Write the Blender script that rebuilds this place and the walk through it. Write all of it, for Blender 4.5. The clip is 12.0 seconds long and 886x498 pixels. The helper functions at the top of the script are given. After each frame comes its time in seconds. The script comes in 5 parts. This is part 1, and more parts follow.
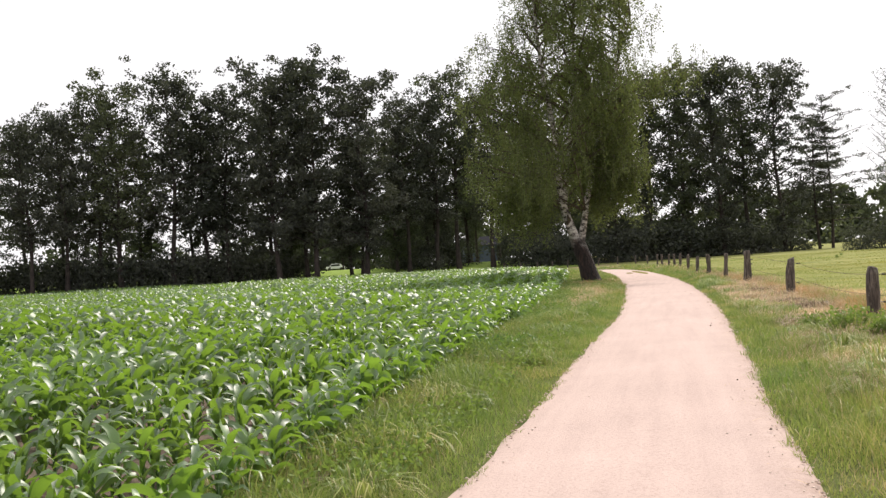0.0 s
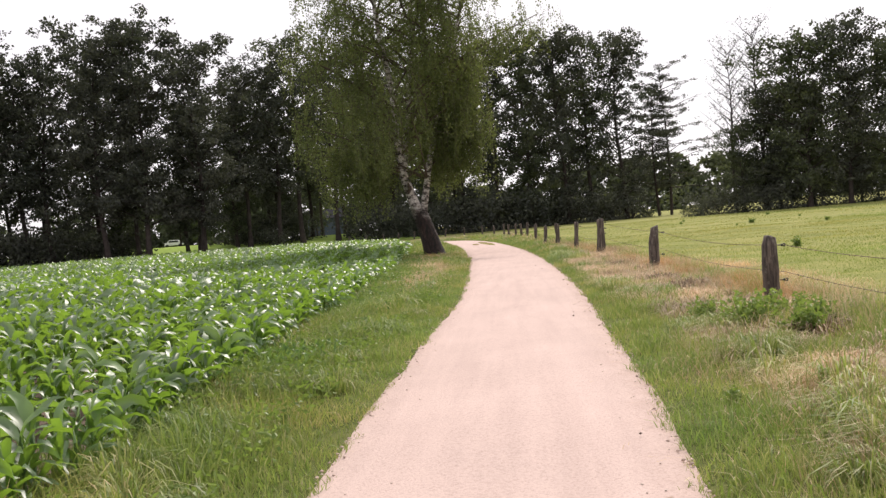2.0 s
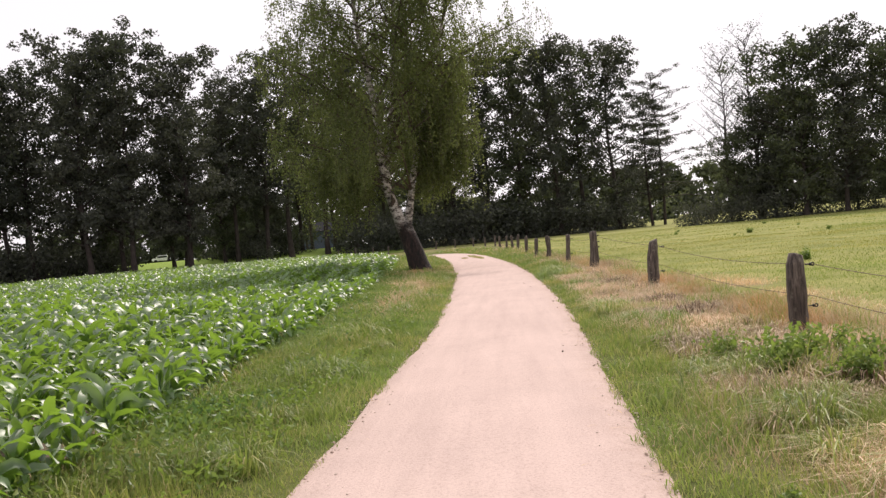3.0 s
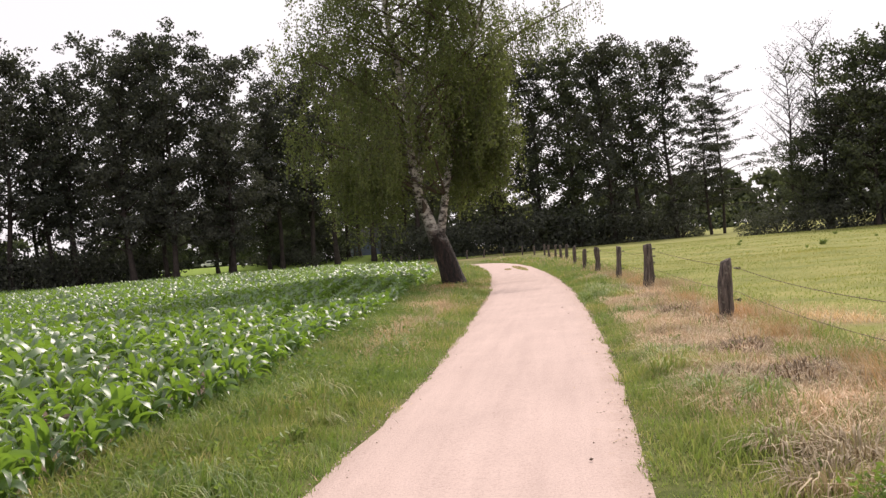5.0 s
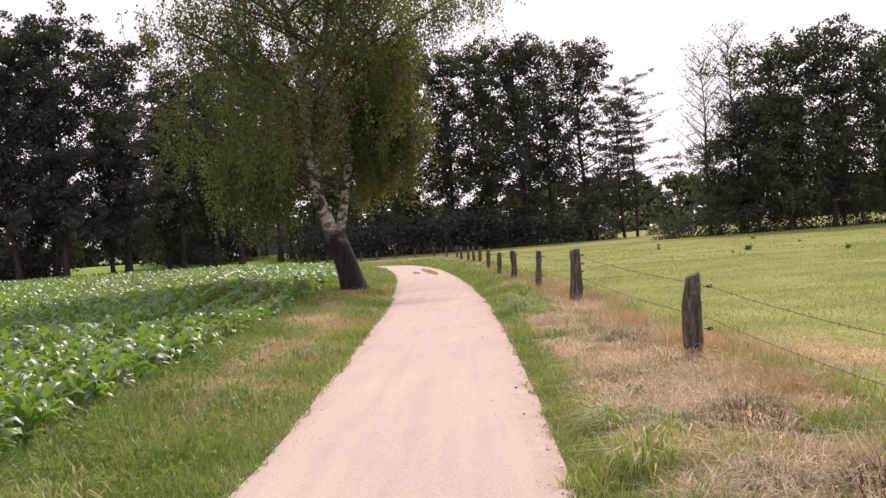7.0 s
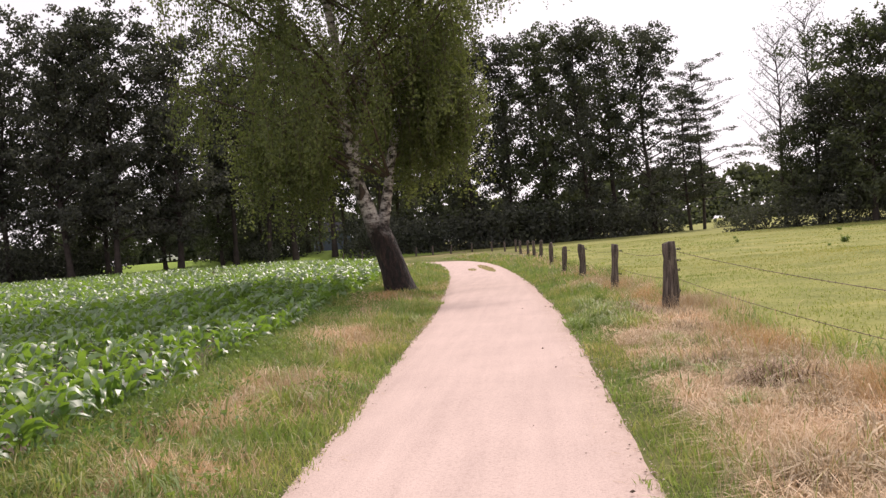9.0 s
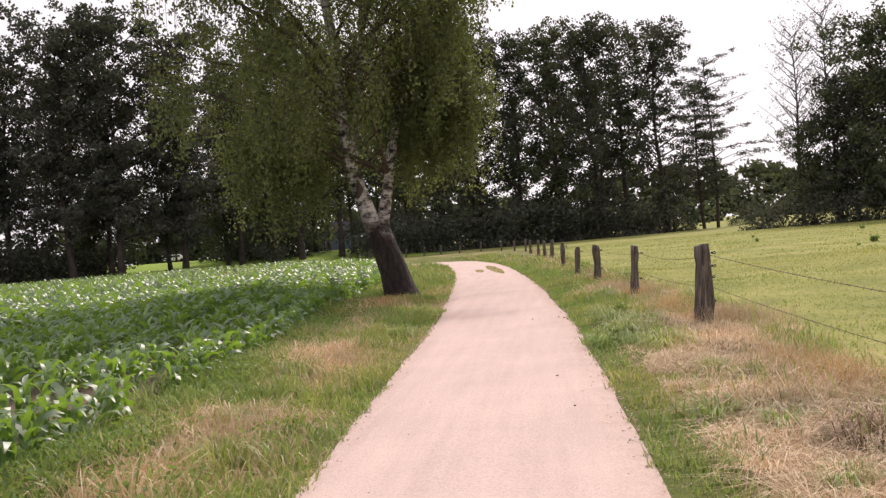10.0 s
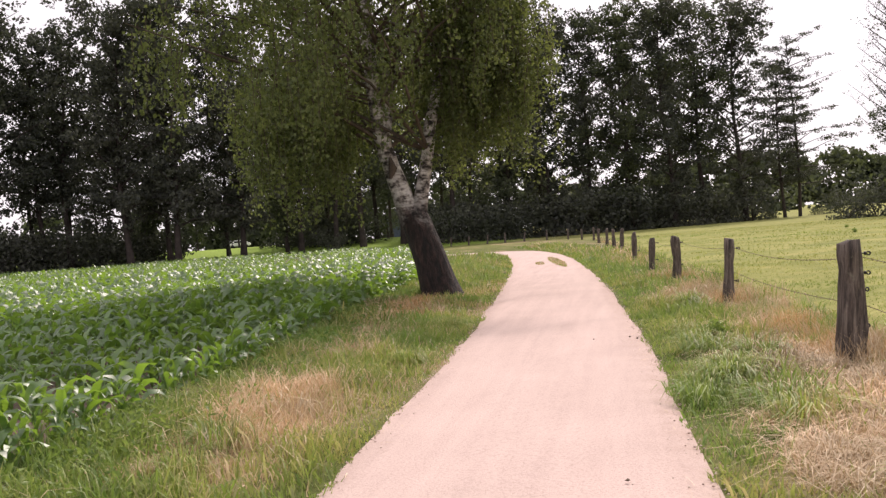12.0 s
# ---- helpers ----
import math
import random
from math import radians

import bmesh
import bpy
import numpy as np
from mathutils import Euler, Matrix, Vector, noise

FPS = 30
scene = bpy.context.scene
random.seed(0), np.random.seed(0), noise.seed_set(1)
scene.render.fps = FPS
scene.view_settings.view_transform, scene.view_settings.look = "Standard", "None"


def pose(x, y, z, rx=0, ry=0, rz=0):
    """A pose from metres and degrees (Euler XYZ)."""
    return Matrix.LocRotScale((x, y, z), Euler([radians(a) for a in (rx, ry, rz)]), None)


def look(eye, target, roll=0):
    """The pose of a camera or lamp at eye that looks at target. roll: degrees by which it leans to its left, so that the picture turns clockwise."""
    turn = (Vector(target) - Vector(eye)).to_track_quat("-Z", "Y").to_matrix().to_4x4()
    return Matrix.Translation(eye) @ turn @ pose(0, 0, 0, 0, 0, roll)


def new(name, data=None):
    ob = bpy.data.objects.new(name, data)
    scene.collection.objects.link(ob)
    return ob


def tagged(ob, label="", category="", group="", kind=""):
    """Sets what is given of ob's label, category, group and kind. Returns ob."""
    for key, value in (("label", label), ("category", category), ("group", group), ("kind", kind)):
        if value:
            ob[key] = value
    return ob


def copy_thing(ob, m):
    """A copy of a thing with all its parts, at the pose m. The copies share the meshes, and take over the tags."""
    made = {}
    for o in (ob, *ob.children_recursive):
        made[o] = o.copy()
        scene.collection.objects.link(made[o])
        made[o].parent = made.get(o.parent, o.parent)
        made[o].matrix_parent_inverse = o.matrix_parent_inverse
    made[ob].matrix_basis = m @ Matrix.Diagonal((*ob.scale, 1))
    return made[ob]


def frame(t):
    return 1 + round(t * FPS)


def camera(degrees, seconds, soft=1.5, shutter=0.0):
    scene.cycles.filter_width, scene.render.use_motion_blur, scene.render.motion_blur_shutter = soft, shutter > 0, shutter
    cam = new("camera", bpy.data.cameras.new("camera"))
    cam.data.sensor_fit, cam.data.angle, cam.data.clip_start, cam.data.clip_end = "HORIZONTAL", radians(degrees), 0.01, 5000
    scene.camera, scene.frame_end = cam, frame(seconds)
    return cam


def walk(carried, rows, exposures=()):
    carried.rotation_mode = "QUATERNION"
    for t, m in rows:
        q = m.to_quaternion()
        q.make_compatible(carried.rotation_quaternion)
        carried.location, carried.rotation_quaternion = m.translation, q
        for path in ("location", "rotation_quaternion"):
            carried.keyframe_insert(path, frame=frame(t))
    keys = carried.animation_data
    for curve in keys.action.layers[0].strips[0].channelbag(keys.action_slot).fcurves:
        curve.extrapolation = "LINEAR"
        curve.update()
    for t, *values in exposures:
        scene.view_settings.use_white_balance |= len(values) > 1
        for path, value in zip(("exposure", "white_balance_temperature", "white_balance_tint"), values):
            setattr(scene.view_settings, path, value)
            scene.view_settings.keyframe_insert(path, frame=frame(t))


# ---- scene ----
cam = camera(49.5, 12.0, soft=1.4)
PATH = [
    (0, (0.759, 2.223, 1.246), (0.728, 4.222, 1.281), -3.9),
    (0.5, (0.929, 3.236, 1.248), (0.893, 5.236, 1.242), -8.0),
    (1, (1.127, 4.206, 1.246), (1.098, 6.205, 1.225), -7.4),
    (1.5, (1.266, 5.092, 1.242), (1.445, 7.084, 1.236), -4.9),
    (2, (1.508, 5.935, 1.25), (1.783, 7.916, 1.203), -5.0),
    (2.5, (1.798, 6.946, 1.291), (2.07, 8.927, 1.224), -5.3),
    (3, (2.08, 7.761, 1.301), (2.371, 9.739, 1.277), -5.6),
    (3.5, (2.375, 8.475, 1.341), (2.535, 10.468, 1.316), -5.7),
    (5.5, (3.488, 12.432, 1.381), (3.699, 14.42, 1.408), -4.4),
    (6, (3.66, 13.262, 1.378), (4.0, 15.232, 1.429), -4.8),
    (6.5, (3.897, 14.136, 1.373), (4.129, 16.122, 1.379), -4.5),
    (7, (4.066, 15.071, 1.42), (4.425, 17.038, 1.405), -4.5),
    (8.8, (4.717, 18.49, 1.369), (4.876, 20.483, 1.33), -4.8),
    (9, (4.779, 18.887, 1.373), (5.018, 20.873, 1.357), -4.9),
    (9.5, (5.034, 19.907, 1.358), (5.207, 21.899, 1.299), -4.8),
    (10, (5.177, 20.795, 1.416), (5.395, 22.783, 1.399), -5.0),
    (10.5, (5.408, 21.814, 1.423), (5.628, 23.801, 1.496), -5.1),
    (11, (5.601, 22.748, 1.416), (5.802, 24.738, 1.456), -5.2),
    (11.5, (5.813, 23.742, 1.453), (5.984, 25.734, 1.423), -5.9),
    (12, (6.083, 24.743, 1.417), (6.157, 26.741, 1.385), -4.6),
]
EXPOSURES = [(0.0, 0.28, 6500, 12), (0.6, 0.38, 6500, 13), (1.5, 0.4, 6500, 14), (2.2, 0.18, 6500, 16), (3.5, 0.16, 6600, 17), (7.0, 0.16, 6600, 19), (9.0, 0.17, 6600, 21), (10.5, 0.23, 6600, 20), (11.2, 0.3, 6600, 20), (12.0, 0.28, 6600, 21)]
walk(cam, [(t, look(eye, target, roll)) for t, eye, target, roll in PATH], EXPOSURES)

# ---- world and sun: bright, hazy, thinly overcast summer day ----
SUN_AZ, SUN_EL = 30.0, 46.0  # degrees from +y towards +x, and above the horizon
world = bpy.data.worlds.new("world")
scene.world = world
world.use_nodes = True
wn, wl = world.node_tree.nodes, world.node_tree.links
sky = wn.new("ShaderNodeTexSky")
sky.sky_type, sky.sun_disc = "NISHITA", False
sky.sun_elevation, sky.sun_rotation = radians(SUN_EL), radians(SUN_AZ)
sky.air_density, sky.dust_density, sky.ozone_density = 1.0, 2.0, 1.0
grey = wn.new("ShaderNodeHueSaturation")
grey.inputs["Saturation"].default_value = 0.25
wl.new(sky.outputs["Color"], grey.inputs["Color"])
veil = wn.new("ShaderNodeMix")  # the thin, even cloud veil that whitens the whole sky
veil.data_type = "RGBA"
veil.inputs[0].default_value = 0.8
veil.inputs[7].default_value = (8.6, 8.45, 8.5, 1)
wl.new(grey.outputs["Color"], veil.inputs[6])
wl.new(veil.outputs[2], wn["Background"].inputs["Color"])
wn["Background"].inputs["Strength"].default_value = 0.112
sun_data = bpy.data.lights.new("sun", "SUN")
sun_data.energy, sun_data.angle, sun_data.color = 3.5, radians(4.0), (1.0, 0.92, 0.82)
sun = new("sun", sun_data)
sx, sy, sz = math.sin(radians(SUN_AZ)) * math.cos(radians(SUN_EL)), math.cos(radians(SUN_AZ)) * math.cos(radians(SUN_EL)), math.sin(radians(SUN_EL))
sun.matrix_world = look((60 * sx, 60 * sy + 30, 60 * sz), (0, 30, 0))


# ---- materials ----
def nodes_of(name):
    m = bpy.data.materials.new(name)
    m.use_nodes = True
    nt = m.node_tree
    return m, nt, nt.nodes["Principled BSDF"]


def noise_node(nt, scale, detail=4.0, rough=0.55, vec=None):
    n = nt.nodes.new("ShaderNodeTexNoise")
    n.inputs["Scale"].default_value, n.inputs["Detail"].default_value, n.inputs["Roughness"].default_value = scale, detail, rough
    if vec is not None:
        nt.links.new(vec, n.inputs["Vector"])
    return n.outputs["Fac"]


def ramp_node(nt, fac, stops):
    r = nt.nodes.new("ShaderNodeValToRGB")
    e = r.color_ramp.elements
    while len(e) < len(stops):
        e.new(0.5)
    for el, (p, c) in zip(e, stops):
        el.position, el.color = p, (*c, 1)
    nt.links.new(fac, r.inputs["Fac"])
    return r.outputs["Color"]


def mix_node(nt, fac, a, b, kind="MIX"):
    m = nt.nodes.new("ShaderNodeMix")
    m.data_type, m.blend_type = "RGBA", kind
    for sock, v in ((m.inputs[0], fac), (m.inputs[6], a), (m.inputs[7], b)):
        if isinstance(v, (int, float)):
            sock.default_value = v
        elif isinstance(v, tuple):
            sock.default_value = (*v, 1)
        else:
            nt.links.new(v, sock)
    return m.outputs[2]


def bump_node(nt, bsdf, fac, strength, distance):
    b = nt.nodes.new("ShaderNodeBump")
    b.inputs["Strength"].default_value, b.inputs["Distance"].default_value = strength, distance
    nt.links.new(fac, b.inputs["Height"])
    nt.links.new(b.outputs["Normal"], bsdf.inputs["Normal"])


def place_of(nt):
    return nt.nodes.new("ShaderNodeNewGeometry").outputs["Position"]


def leaf_mat(name, colours, rough=0.5, through_light=0.35, patch=0.25, spec=0.4, through_tint=(0.35, 0.5, 0.08), hue=0.0):
    """Leaves and blades: each island its own tone, with slow patches over the place."""
    m, nt, b = nodes_of(name)
    g = nt.nodes.new("ShaderNodeNewGeometry")
    n = len(colours)
    col = ramp_node(nt, g.outputs["Random Per Island"], [(i / max(1, n - 1), c) for i, c in enumerate(colours)])
    slow = noise_node(nt, patch, 3.0, 0.6, g.outputs["Position"])
    tone = ramp_node(nt, slow, [(0.3, (0.62, 0.66, 0.6)), (0.7, (1.25, 1.2, 1.1))])
    col = mix_node(nt, 1.0, col, tone, "MULTIPLY")
    if hue:
        shift = noise_node(nt, hue, 2.0, 0.5, g.outputs["Position"])
        col = mix_node(nt, 1.0, col, ramp_node(nt, shift, [(0.36, (0.74, 0.95, 0.8)), (0.64, (1.28, 1.06, 1.1))]), "MULTIPLY")
    nt.links.new(col, b.inputs["Base Color"])
    b.inputs["Roughness"].default_value = rough
    b.inputs["Specular IOR Level"].default_value = spec
    tr = nt.nodes.new("ShaderNodeBsdfTranslucent")
    nt.links.new(mix_node(nt, 0.5, col, through_tint), tr.inputs["Color"])
    mx = nt.nodes.new("ShaderNodeMixShader")
    mx.inputs[0].default_value = through_light
    nt.links.new(b.outputs[0], mx.inputs[1])
    nt.links.new(tr.outputs[0], mx.inputs[2])
    nt.links.new(mx.outputs[0], nt.nodes["Material Output"].inputs["Surface"])
    return m


def plain_mat(name, stops, scale, fine, rough=0.85, bump=0.4, dist=0.01, metal=0.0, spec=0.3):
    """Colour ramp over coarse noise, broken by a fine one, with relief."""
    m, nt, b = nodes_of(name)
    p = place_of(nt)
    col = ramp_node(nt, noise_node(nt, scale, 5.0, 0.6, p), stops)
    f = noise_node(nt, fine, 4.0, 0.65, p)
    col = mix_node(nt, 0.6, col, ramp_node(nt, f, [(0.3, (0.55, 0.55, 0.55)), (0.7, (1.25, 1.25, 1.25))]), "MULTIPLY")
    nt.links.new(col, b.inputs["Base Color"])
    b.inputs["Roughness"].default_value, b.inputs["Metallic"].default_value = rough, metal
    b.inputs["Specular IOR Level"].default_value = spec
    bump_node(nt, b, f, bump, dist)
    return m


def glossy(m, weight, rough):
    """A waxy bloom over a leaf."""
    p = m.node_tree.nodes["Principled BSDF"]
    p.inputs["Coat Weight"].default_value, p.inputs["Coat Roughness"].default_value, p.inputs["Coat IOR"].default_value = weight, rough, 1.75
    return m


MAIZE = leaf_mat("maize_leaf", [(0.034, 0.094, 0.02), (0.06, 0.146, 0.026), (0.106, 0.222, 0.038)], 0.5, 0.38, 0.25, 1.0, (0.48, 0.76, 0.06))
glossy(MAIZE, 0.75, 0.5)
STALK = leaf_mat("maize_stalk", [(0.1, 0.2, 0.05), (0.16, 0.26, 0.08)], 0.5, 0.05)
GRASS = leaf_mat("grass_blade", [(0.115, 0.18, 0.046), (0.18, 0.25, 0.066), (0.235, 0.285, 0.09), (0.3, 0.31, 0.12), (0.48, 0.42, 0.25)], 0.55, 0.38, 0.9, hue=0.45)
LUSH = leaf_mat("lush_weed_leaf", [(0.08, 0.15, 0.04), (0.125, 0.215, 0.055), (0.19, 0.28, 0.085)], 0.5, 0.34, 0.8, hue=0.6)
MEADOW = leaf_mat("meadow_blade", [(0.2, 0.24, 0.07), (0.28, 0.295, 0.09), (0.385, 0.365, 0.14)], 0.6, 0.35, 0.2, hue=0.07)
STRAW = leaf_mat("dry_blade", [(0.46, 0.33, 0.215), (0.62, 0.47, 0.335), (0.74, 0.62, 0.49)], 0.65, 0.25, 0.6, 0.3, (0.6, 0.42, 0.2))
GOLD = leaf_mat("bleached_blade", [(0.5, 0.36, 0.18), (0.64, 0.48, 0.27), (0.74, 0.6, 0.38)], 0.65, 0.25, 0.6, 0.3, (0.6, 0.45, 0.2))
RUST = leaf_mat("rust_straw_blade", [(0.4, 0.24, 0.11), (0.55, 0.36, 0.18), (0.68, 0.5, 0.3)], 0.65, 0.3, 0.6, 0.3, (0.6, 0.38, 0.15))
BROWN = leaf_mat("dead_weed_blade", [(0.12, 0.08, 0.054), (0.2, 0.14, 0.095), (0.31, 0.23, 0.17)], 0.75, 0.12, 0.6, 0.2, (0.25, 0.16, 0.08))
DUN = leaf_mat("dun_blade", [(0.26, 0.2, 0.14), (0.38, 0.3, 0.21), (0.5, 0.41, 0.3)], 0.7, 0.2, 0.6, 0.2, (0.4, 0.3, 0.15))
WEED = leaf_mat("weed_leaf", [(0.09, 0.15, 0.03), (0.15, 0.22, 0.05), (0.22, 0.29, 0.08)], 0.5, 0.4, 0.5)
BIRCH_LEAF = leaf_mat("birch_leaf", [(0.052, 0.072, 0.029), (0.088, 0.117, 0.041), (0.15, 0.184, 0.064)], 0.5, 0.45, 0.3, 0.4, (0.3, 0.355, 0.08))
# Far wood leaves: distance haze is put into these lifted, blue-grey tones.
DARK_LEAF = leaf_mat("hazed_wood_leaf", [(0.05, 0.054, 0.055), (0.072, 0.078, 0.07), (0.102, 0.112, 0.084)], 0.8, 0.14, 0.08, 0.2, (0.15, 0.2, 0.05))
OAK_LEAF = leaf_mat("oak_leaf", [(0.051, 0.06, 0.05), (0.077, 0.092, 0.061), (0.112, 0.132, 0.072)], 0.8, 0.17, 0.08, 0.2, (0.2, 0.26, 0.06))
BARK = plain_mat("bark", [(0.3, (0.028, 0.022, 0.02)), (0.7, (0.07, 0.056, 0.05))], 1.5, 18, 0.9, 0.8, 0.03)
TWIG = plain_mat("twig_bark", [(0.3, (0.06, 0.045, 0.035)), (0.7, (0.12, 0.09, 0.07))], 4, 30, 0.85)
SOIL = plain_mat("field_soil", [(0.3, (0.09, 0.066, 0.048)), (0.7, (0.18, 0.135, 0.1))], 0.8, 22, 0.95, 0.8, 0.03)
CLOD = plain_mat("earth_clod", [(0.3, (0.4, 0.3, 0.25)), (0.7, (0.58, 0.46, 0.39))], 12, 60, 0.95)
STONE = plain_mat("gravel_stone", [(0.3, (0.52, 0.42, 0.36)), (0.7, (0.74, 0.62, 0.54))], 30, 90, 0.8)
WIRE = plain_mat("rusty_wire", [(0.3, (0.06, 0.045, 0.035)), (0.7, (0.16, 0.1, 0.07))], 20, 90, 0.6, 0.3, 0.001, 0.6)
BLACK = plain_mat("black_plastic", [(0.3, (0.012, 0.012, 0.013)), (0.7, (0.025, 0.025, 0.026))], 30, 90, 0.45, 0.1, 0.001)


def birch_bark():
    """White papery bark with dark scars and bands, black and cracked at the foot, where crown shade is painted in too.
    """
    m, nt, b = nodes_of("birch_bark")
    p = place_of(nt)
    stretch = nt.nodes.new("ShaderNodeMapping")
    stretch.inputs["Scale"].default_value = (3.2, 3.2, 5.5)
    nt.links.new(p, stretch.inputs["Vector"])
    bands = noise_node(nt, 1.4, 5.0, 0.65, stretch.outputs["Vector"])
    white = ramp_node(nt, bands, [(0.4, (0.035, 0.028, 0.026)), (0.48, (0.32, 0.28, 0.255)), (0.58, (0.7, 0.66, 0.62))])
    crack = nt.nodes.new("ShaderNodeMapping")
    crack.inputs["Scale"].default_value = (7.0, 7.0, 2.0)
    nt.links.new(p, crack.inputs["Vector"])
    rough_f = noise_node(nt, 1.6, 6.0, 0.7, crack.outputs["Vector"])
    # dark cracked bark, its colours deepened further to carry the crown's shade
    dark = ramp_node(nt, rough_f, [(0.42, (0.006, 0.004, 0.0035)), (0.56, (0.03, 0.0155, 0.0125)), (0.74, (0.095, 0.055, 0.046))])
    sep = nt.nodes.new("ShaderNodeSeparateXYZ")
    nt.links.new(p, sep.inputs[0])
    edge = nt.nodes.new("ShaderNodeMath")
    edge.operation = "MULTIPLY_ADD"
    nt.links.new(noise_node(nt, 2.2, 4.0, 0.7, p), edge.inputs[0])
    edge.inputs[1].default_value = -1.9
    nt.links.new(sep.outputs["Z"], edge.inputs[2])
    span = nt.nodes.new("ShaderNodeMapRange")
    span.inputs["From Min"].default_value, span.inputs["From Max"].default_value = 0.75, 1.6
    nt.links.new(edge.outputs[0], span.inputs["Value"])
    nt.links.new(mix_node(nt, span.outputs["Result"], dark, white), b.inputs["Base Color"])
    b.inputs["Roughness"].default_value = 0.8
    bump_node(nt, b, rough_f, 1.0, 0.12)
    return m


def road_mat():
    """Pale pinkish compacted sand, with wheel-worn streaks and fine grit."""
    m, nt, b = nodes_of("road_sand")
    p = place_of(nt)
    blotch = noise_node(nt, 0.7, 5.0, 0.6, p)
    col = ramp_node(nt, blotch, [(0.3, (0.48, 0.374, 0.337)), (0.55, (0.522, 0.406, 0.366)), (0.8, (0.565, 0.442, 0.398))])
    stretch = nt.nodes.new("ShaderNodeMapping")
    stretch.vector_type = "TEXTURE"
    stretch.inputs["Rotation"].default_value = (0, 0, radians(-12))
    stretch.inputs["Scale"].default_value = (0.3, 5.0, 1.0)
    nt.links.new(p, stretch.inputs["Vector"])
    streak = noise_node(nt, 1.6, 4.0, 0.6, stretch.outputs["Vector"])
    col = mix_node(nt, 0.45, col, ramp_node(nt, streak, [(0.35, (0.86, 0.85, 0.84)), (0.65, (1.08, 1.08, 1.07))]), "MULTIPLY")
    worn = nt.nodes.new("ShaderNodeAttribute")
    worn.attribute_name = "worn"
    rim = noise_node(nt, 3.0, 5.0, 0.7, p)
    frayed = nt.nodes.new("ShaderNodeMath")
    frayed.operation = "MULTIPLY"
    nt.links.new(worn.outputs["Fac"], frayed.inputs[0])
    nt.links.new(ramp_node(nt, rim, [(0.35, (0.15, 0.15, 0.15)), (0.65, (1, 1, 1))]), frayed.inputs[1])
    col = mix_node(nt, frayed.outputs[0], col, (0.4, 0.3, 0.255))
    grit = noise_node(nt, 55, 3.0, 0.8, p)
    col = mix_node(nt, 0.8, col, ramp_node(nt, grit, [(0.3, (0.72, 0.7, 0.68)), (0.5, (1.0, 1.0, 1.0)), (0.75, (1.12, 1.12, 1.1))]), "MULTIPLY")
    nt.links.new(col, b.inputs["Base Color"])
    b.inputs["Roughness"].default_value = 0.95
    b.inputs["Specular IOR Level"].default_value = 0.15
    bump_node(nt, b, grit, 0.6, 0.012)
    return m


def ground_mat():
    """Turf floor: green thatch, with dry straw where the sward has withered (attribute dry)."""
    m, nt, b = nodes_of("ground_turf")
    p = place_of(nt)
    green = ramp_node(nt, noise_node(nt, 0.5, 6.0, 0.65, p), [(0.3, (0.165, 0.188, 0.058)), (0.5, (0.24, 0.25, 0.08)), (0.72, (0.345, 0.32, 0.125))])
    deep = ramp_node(nt, noise_node(nt, 1.1, 6.0, 0.65, p), [(0.3, (0.055, 0.075, 0.02)), (0.5, (0.095, 0.115, 0.032)), (0.75, (0.16, 0.155, 0.06))])
    grazed = nt.nodes.new("ShaderNodeAttribute")
    grazed.attribute_name = "grazed"
    green = mix_node(nt, grazed.outputs["Fac"], deep, green)
    straw = ramp_node(nt, noise_node(nt, 2.5, 5.0, 0.65, p), [(0.3, (0.26, 0.18, 0.115)), (0.7, (0.5, 0.385, 0.26))])
    at = nt.nodes.new("ShaderNodeAttribute")
    at.attribute_name = "dry"
    col = mix_node(nt, at.outputs["Fac"], green, straw)
    far = nt.nodes.new("ShaderNodeAttribute")
    far.attribute_name = "lush"
    col = mix_node(nt, far.outputs["Fac"], col, ramp_node(nt, noise_node(nt, 0.08, 4.0, 0.6, p), [(0.3, (0.17, 0.27, 0.045)), (0.7, (0.26, 0.36, 0.075))]))
    fine = noise_node(nt, 9, 6.0, 0.75, p)
    col = mix_node(nt, 0.8, col, ramp_node(nt, fine, [(0.3, (0.55, 0.57, 0.5)), (0.7, (1.25, 1.22, 1.2))]), "MULTIPLY")
    nt.links.new(col, b.inputs["Base Color"])
    b.inputs["Roughness"].default_value = 0.95
    b.inputs["Specular IOR Level"].default_value = 0.1
    bump_node(nt, b, fine, 0.5, 0.05)
    return m


def post_mat():
    """Weathered grey-brown oak with long drying cracks and lichen."""
    m, nt, b = nodes_of("post_wood")
    tc = nt.nodes.new("ShaderNodeTexCoord")
    stretch = nt.nodes.new("ShaderNodeMapping")
    stretch.inputs["Scale"].default_value = (14, 14, 1.1)
    nt.links.new(tc.outputs["Object"], stretch.inputs["Vector"])
    grain = noise_node(nt, 2.2, 6.0, 0.7, stretch.outputs["Vector"])
    col = ramp_node(nt, grain, [(0.36, (0.018, 0.014, 0.012)), (0.5, (0.085, 0.065, 0.055)), (0.7, (0.22, 0.18, 0.15))])
    spot = noise_node(nt, 7.0, 4.0, 0.6, tc.outputs["Object"])
    col = mix_node(nt, ramp_node(nt, spot, [(0.6, (0, 0, 0)), (0.75, (0.6, 0.6, 0.6))]), col, (0.3, 0.29, 0.22))
    nt.links.new(col, b.inputs["Base Color"])
    b.inputs["Roughness"].default_value = 0.9
    bump_node(nt, b, grain, 1.0, 0.02)
    return m


BIRCH_BARK, ROAD, TURF, POST = birch_bark(), road_mat(), ground_mat(), post_mat()

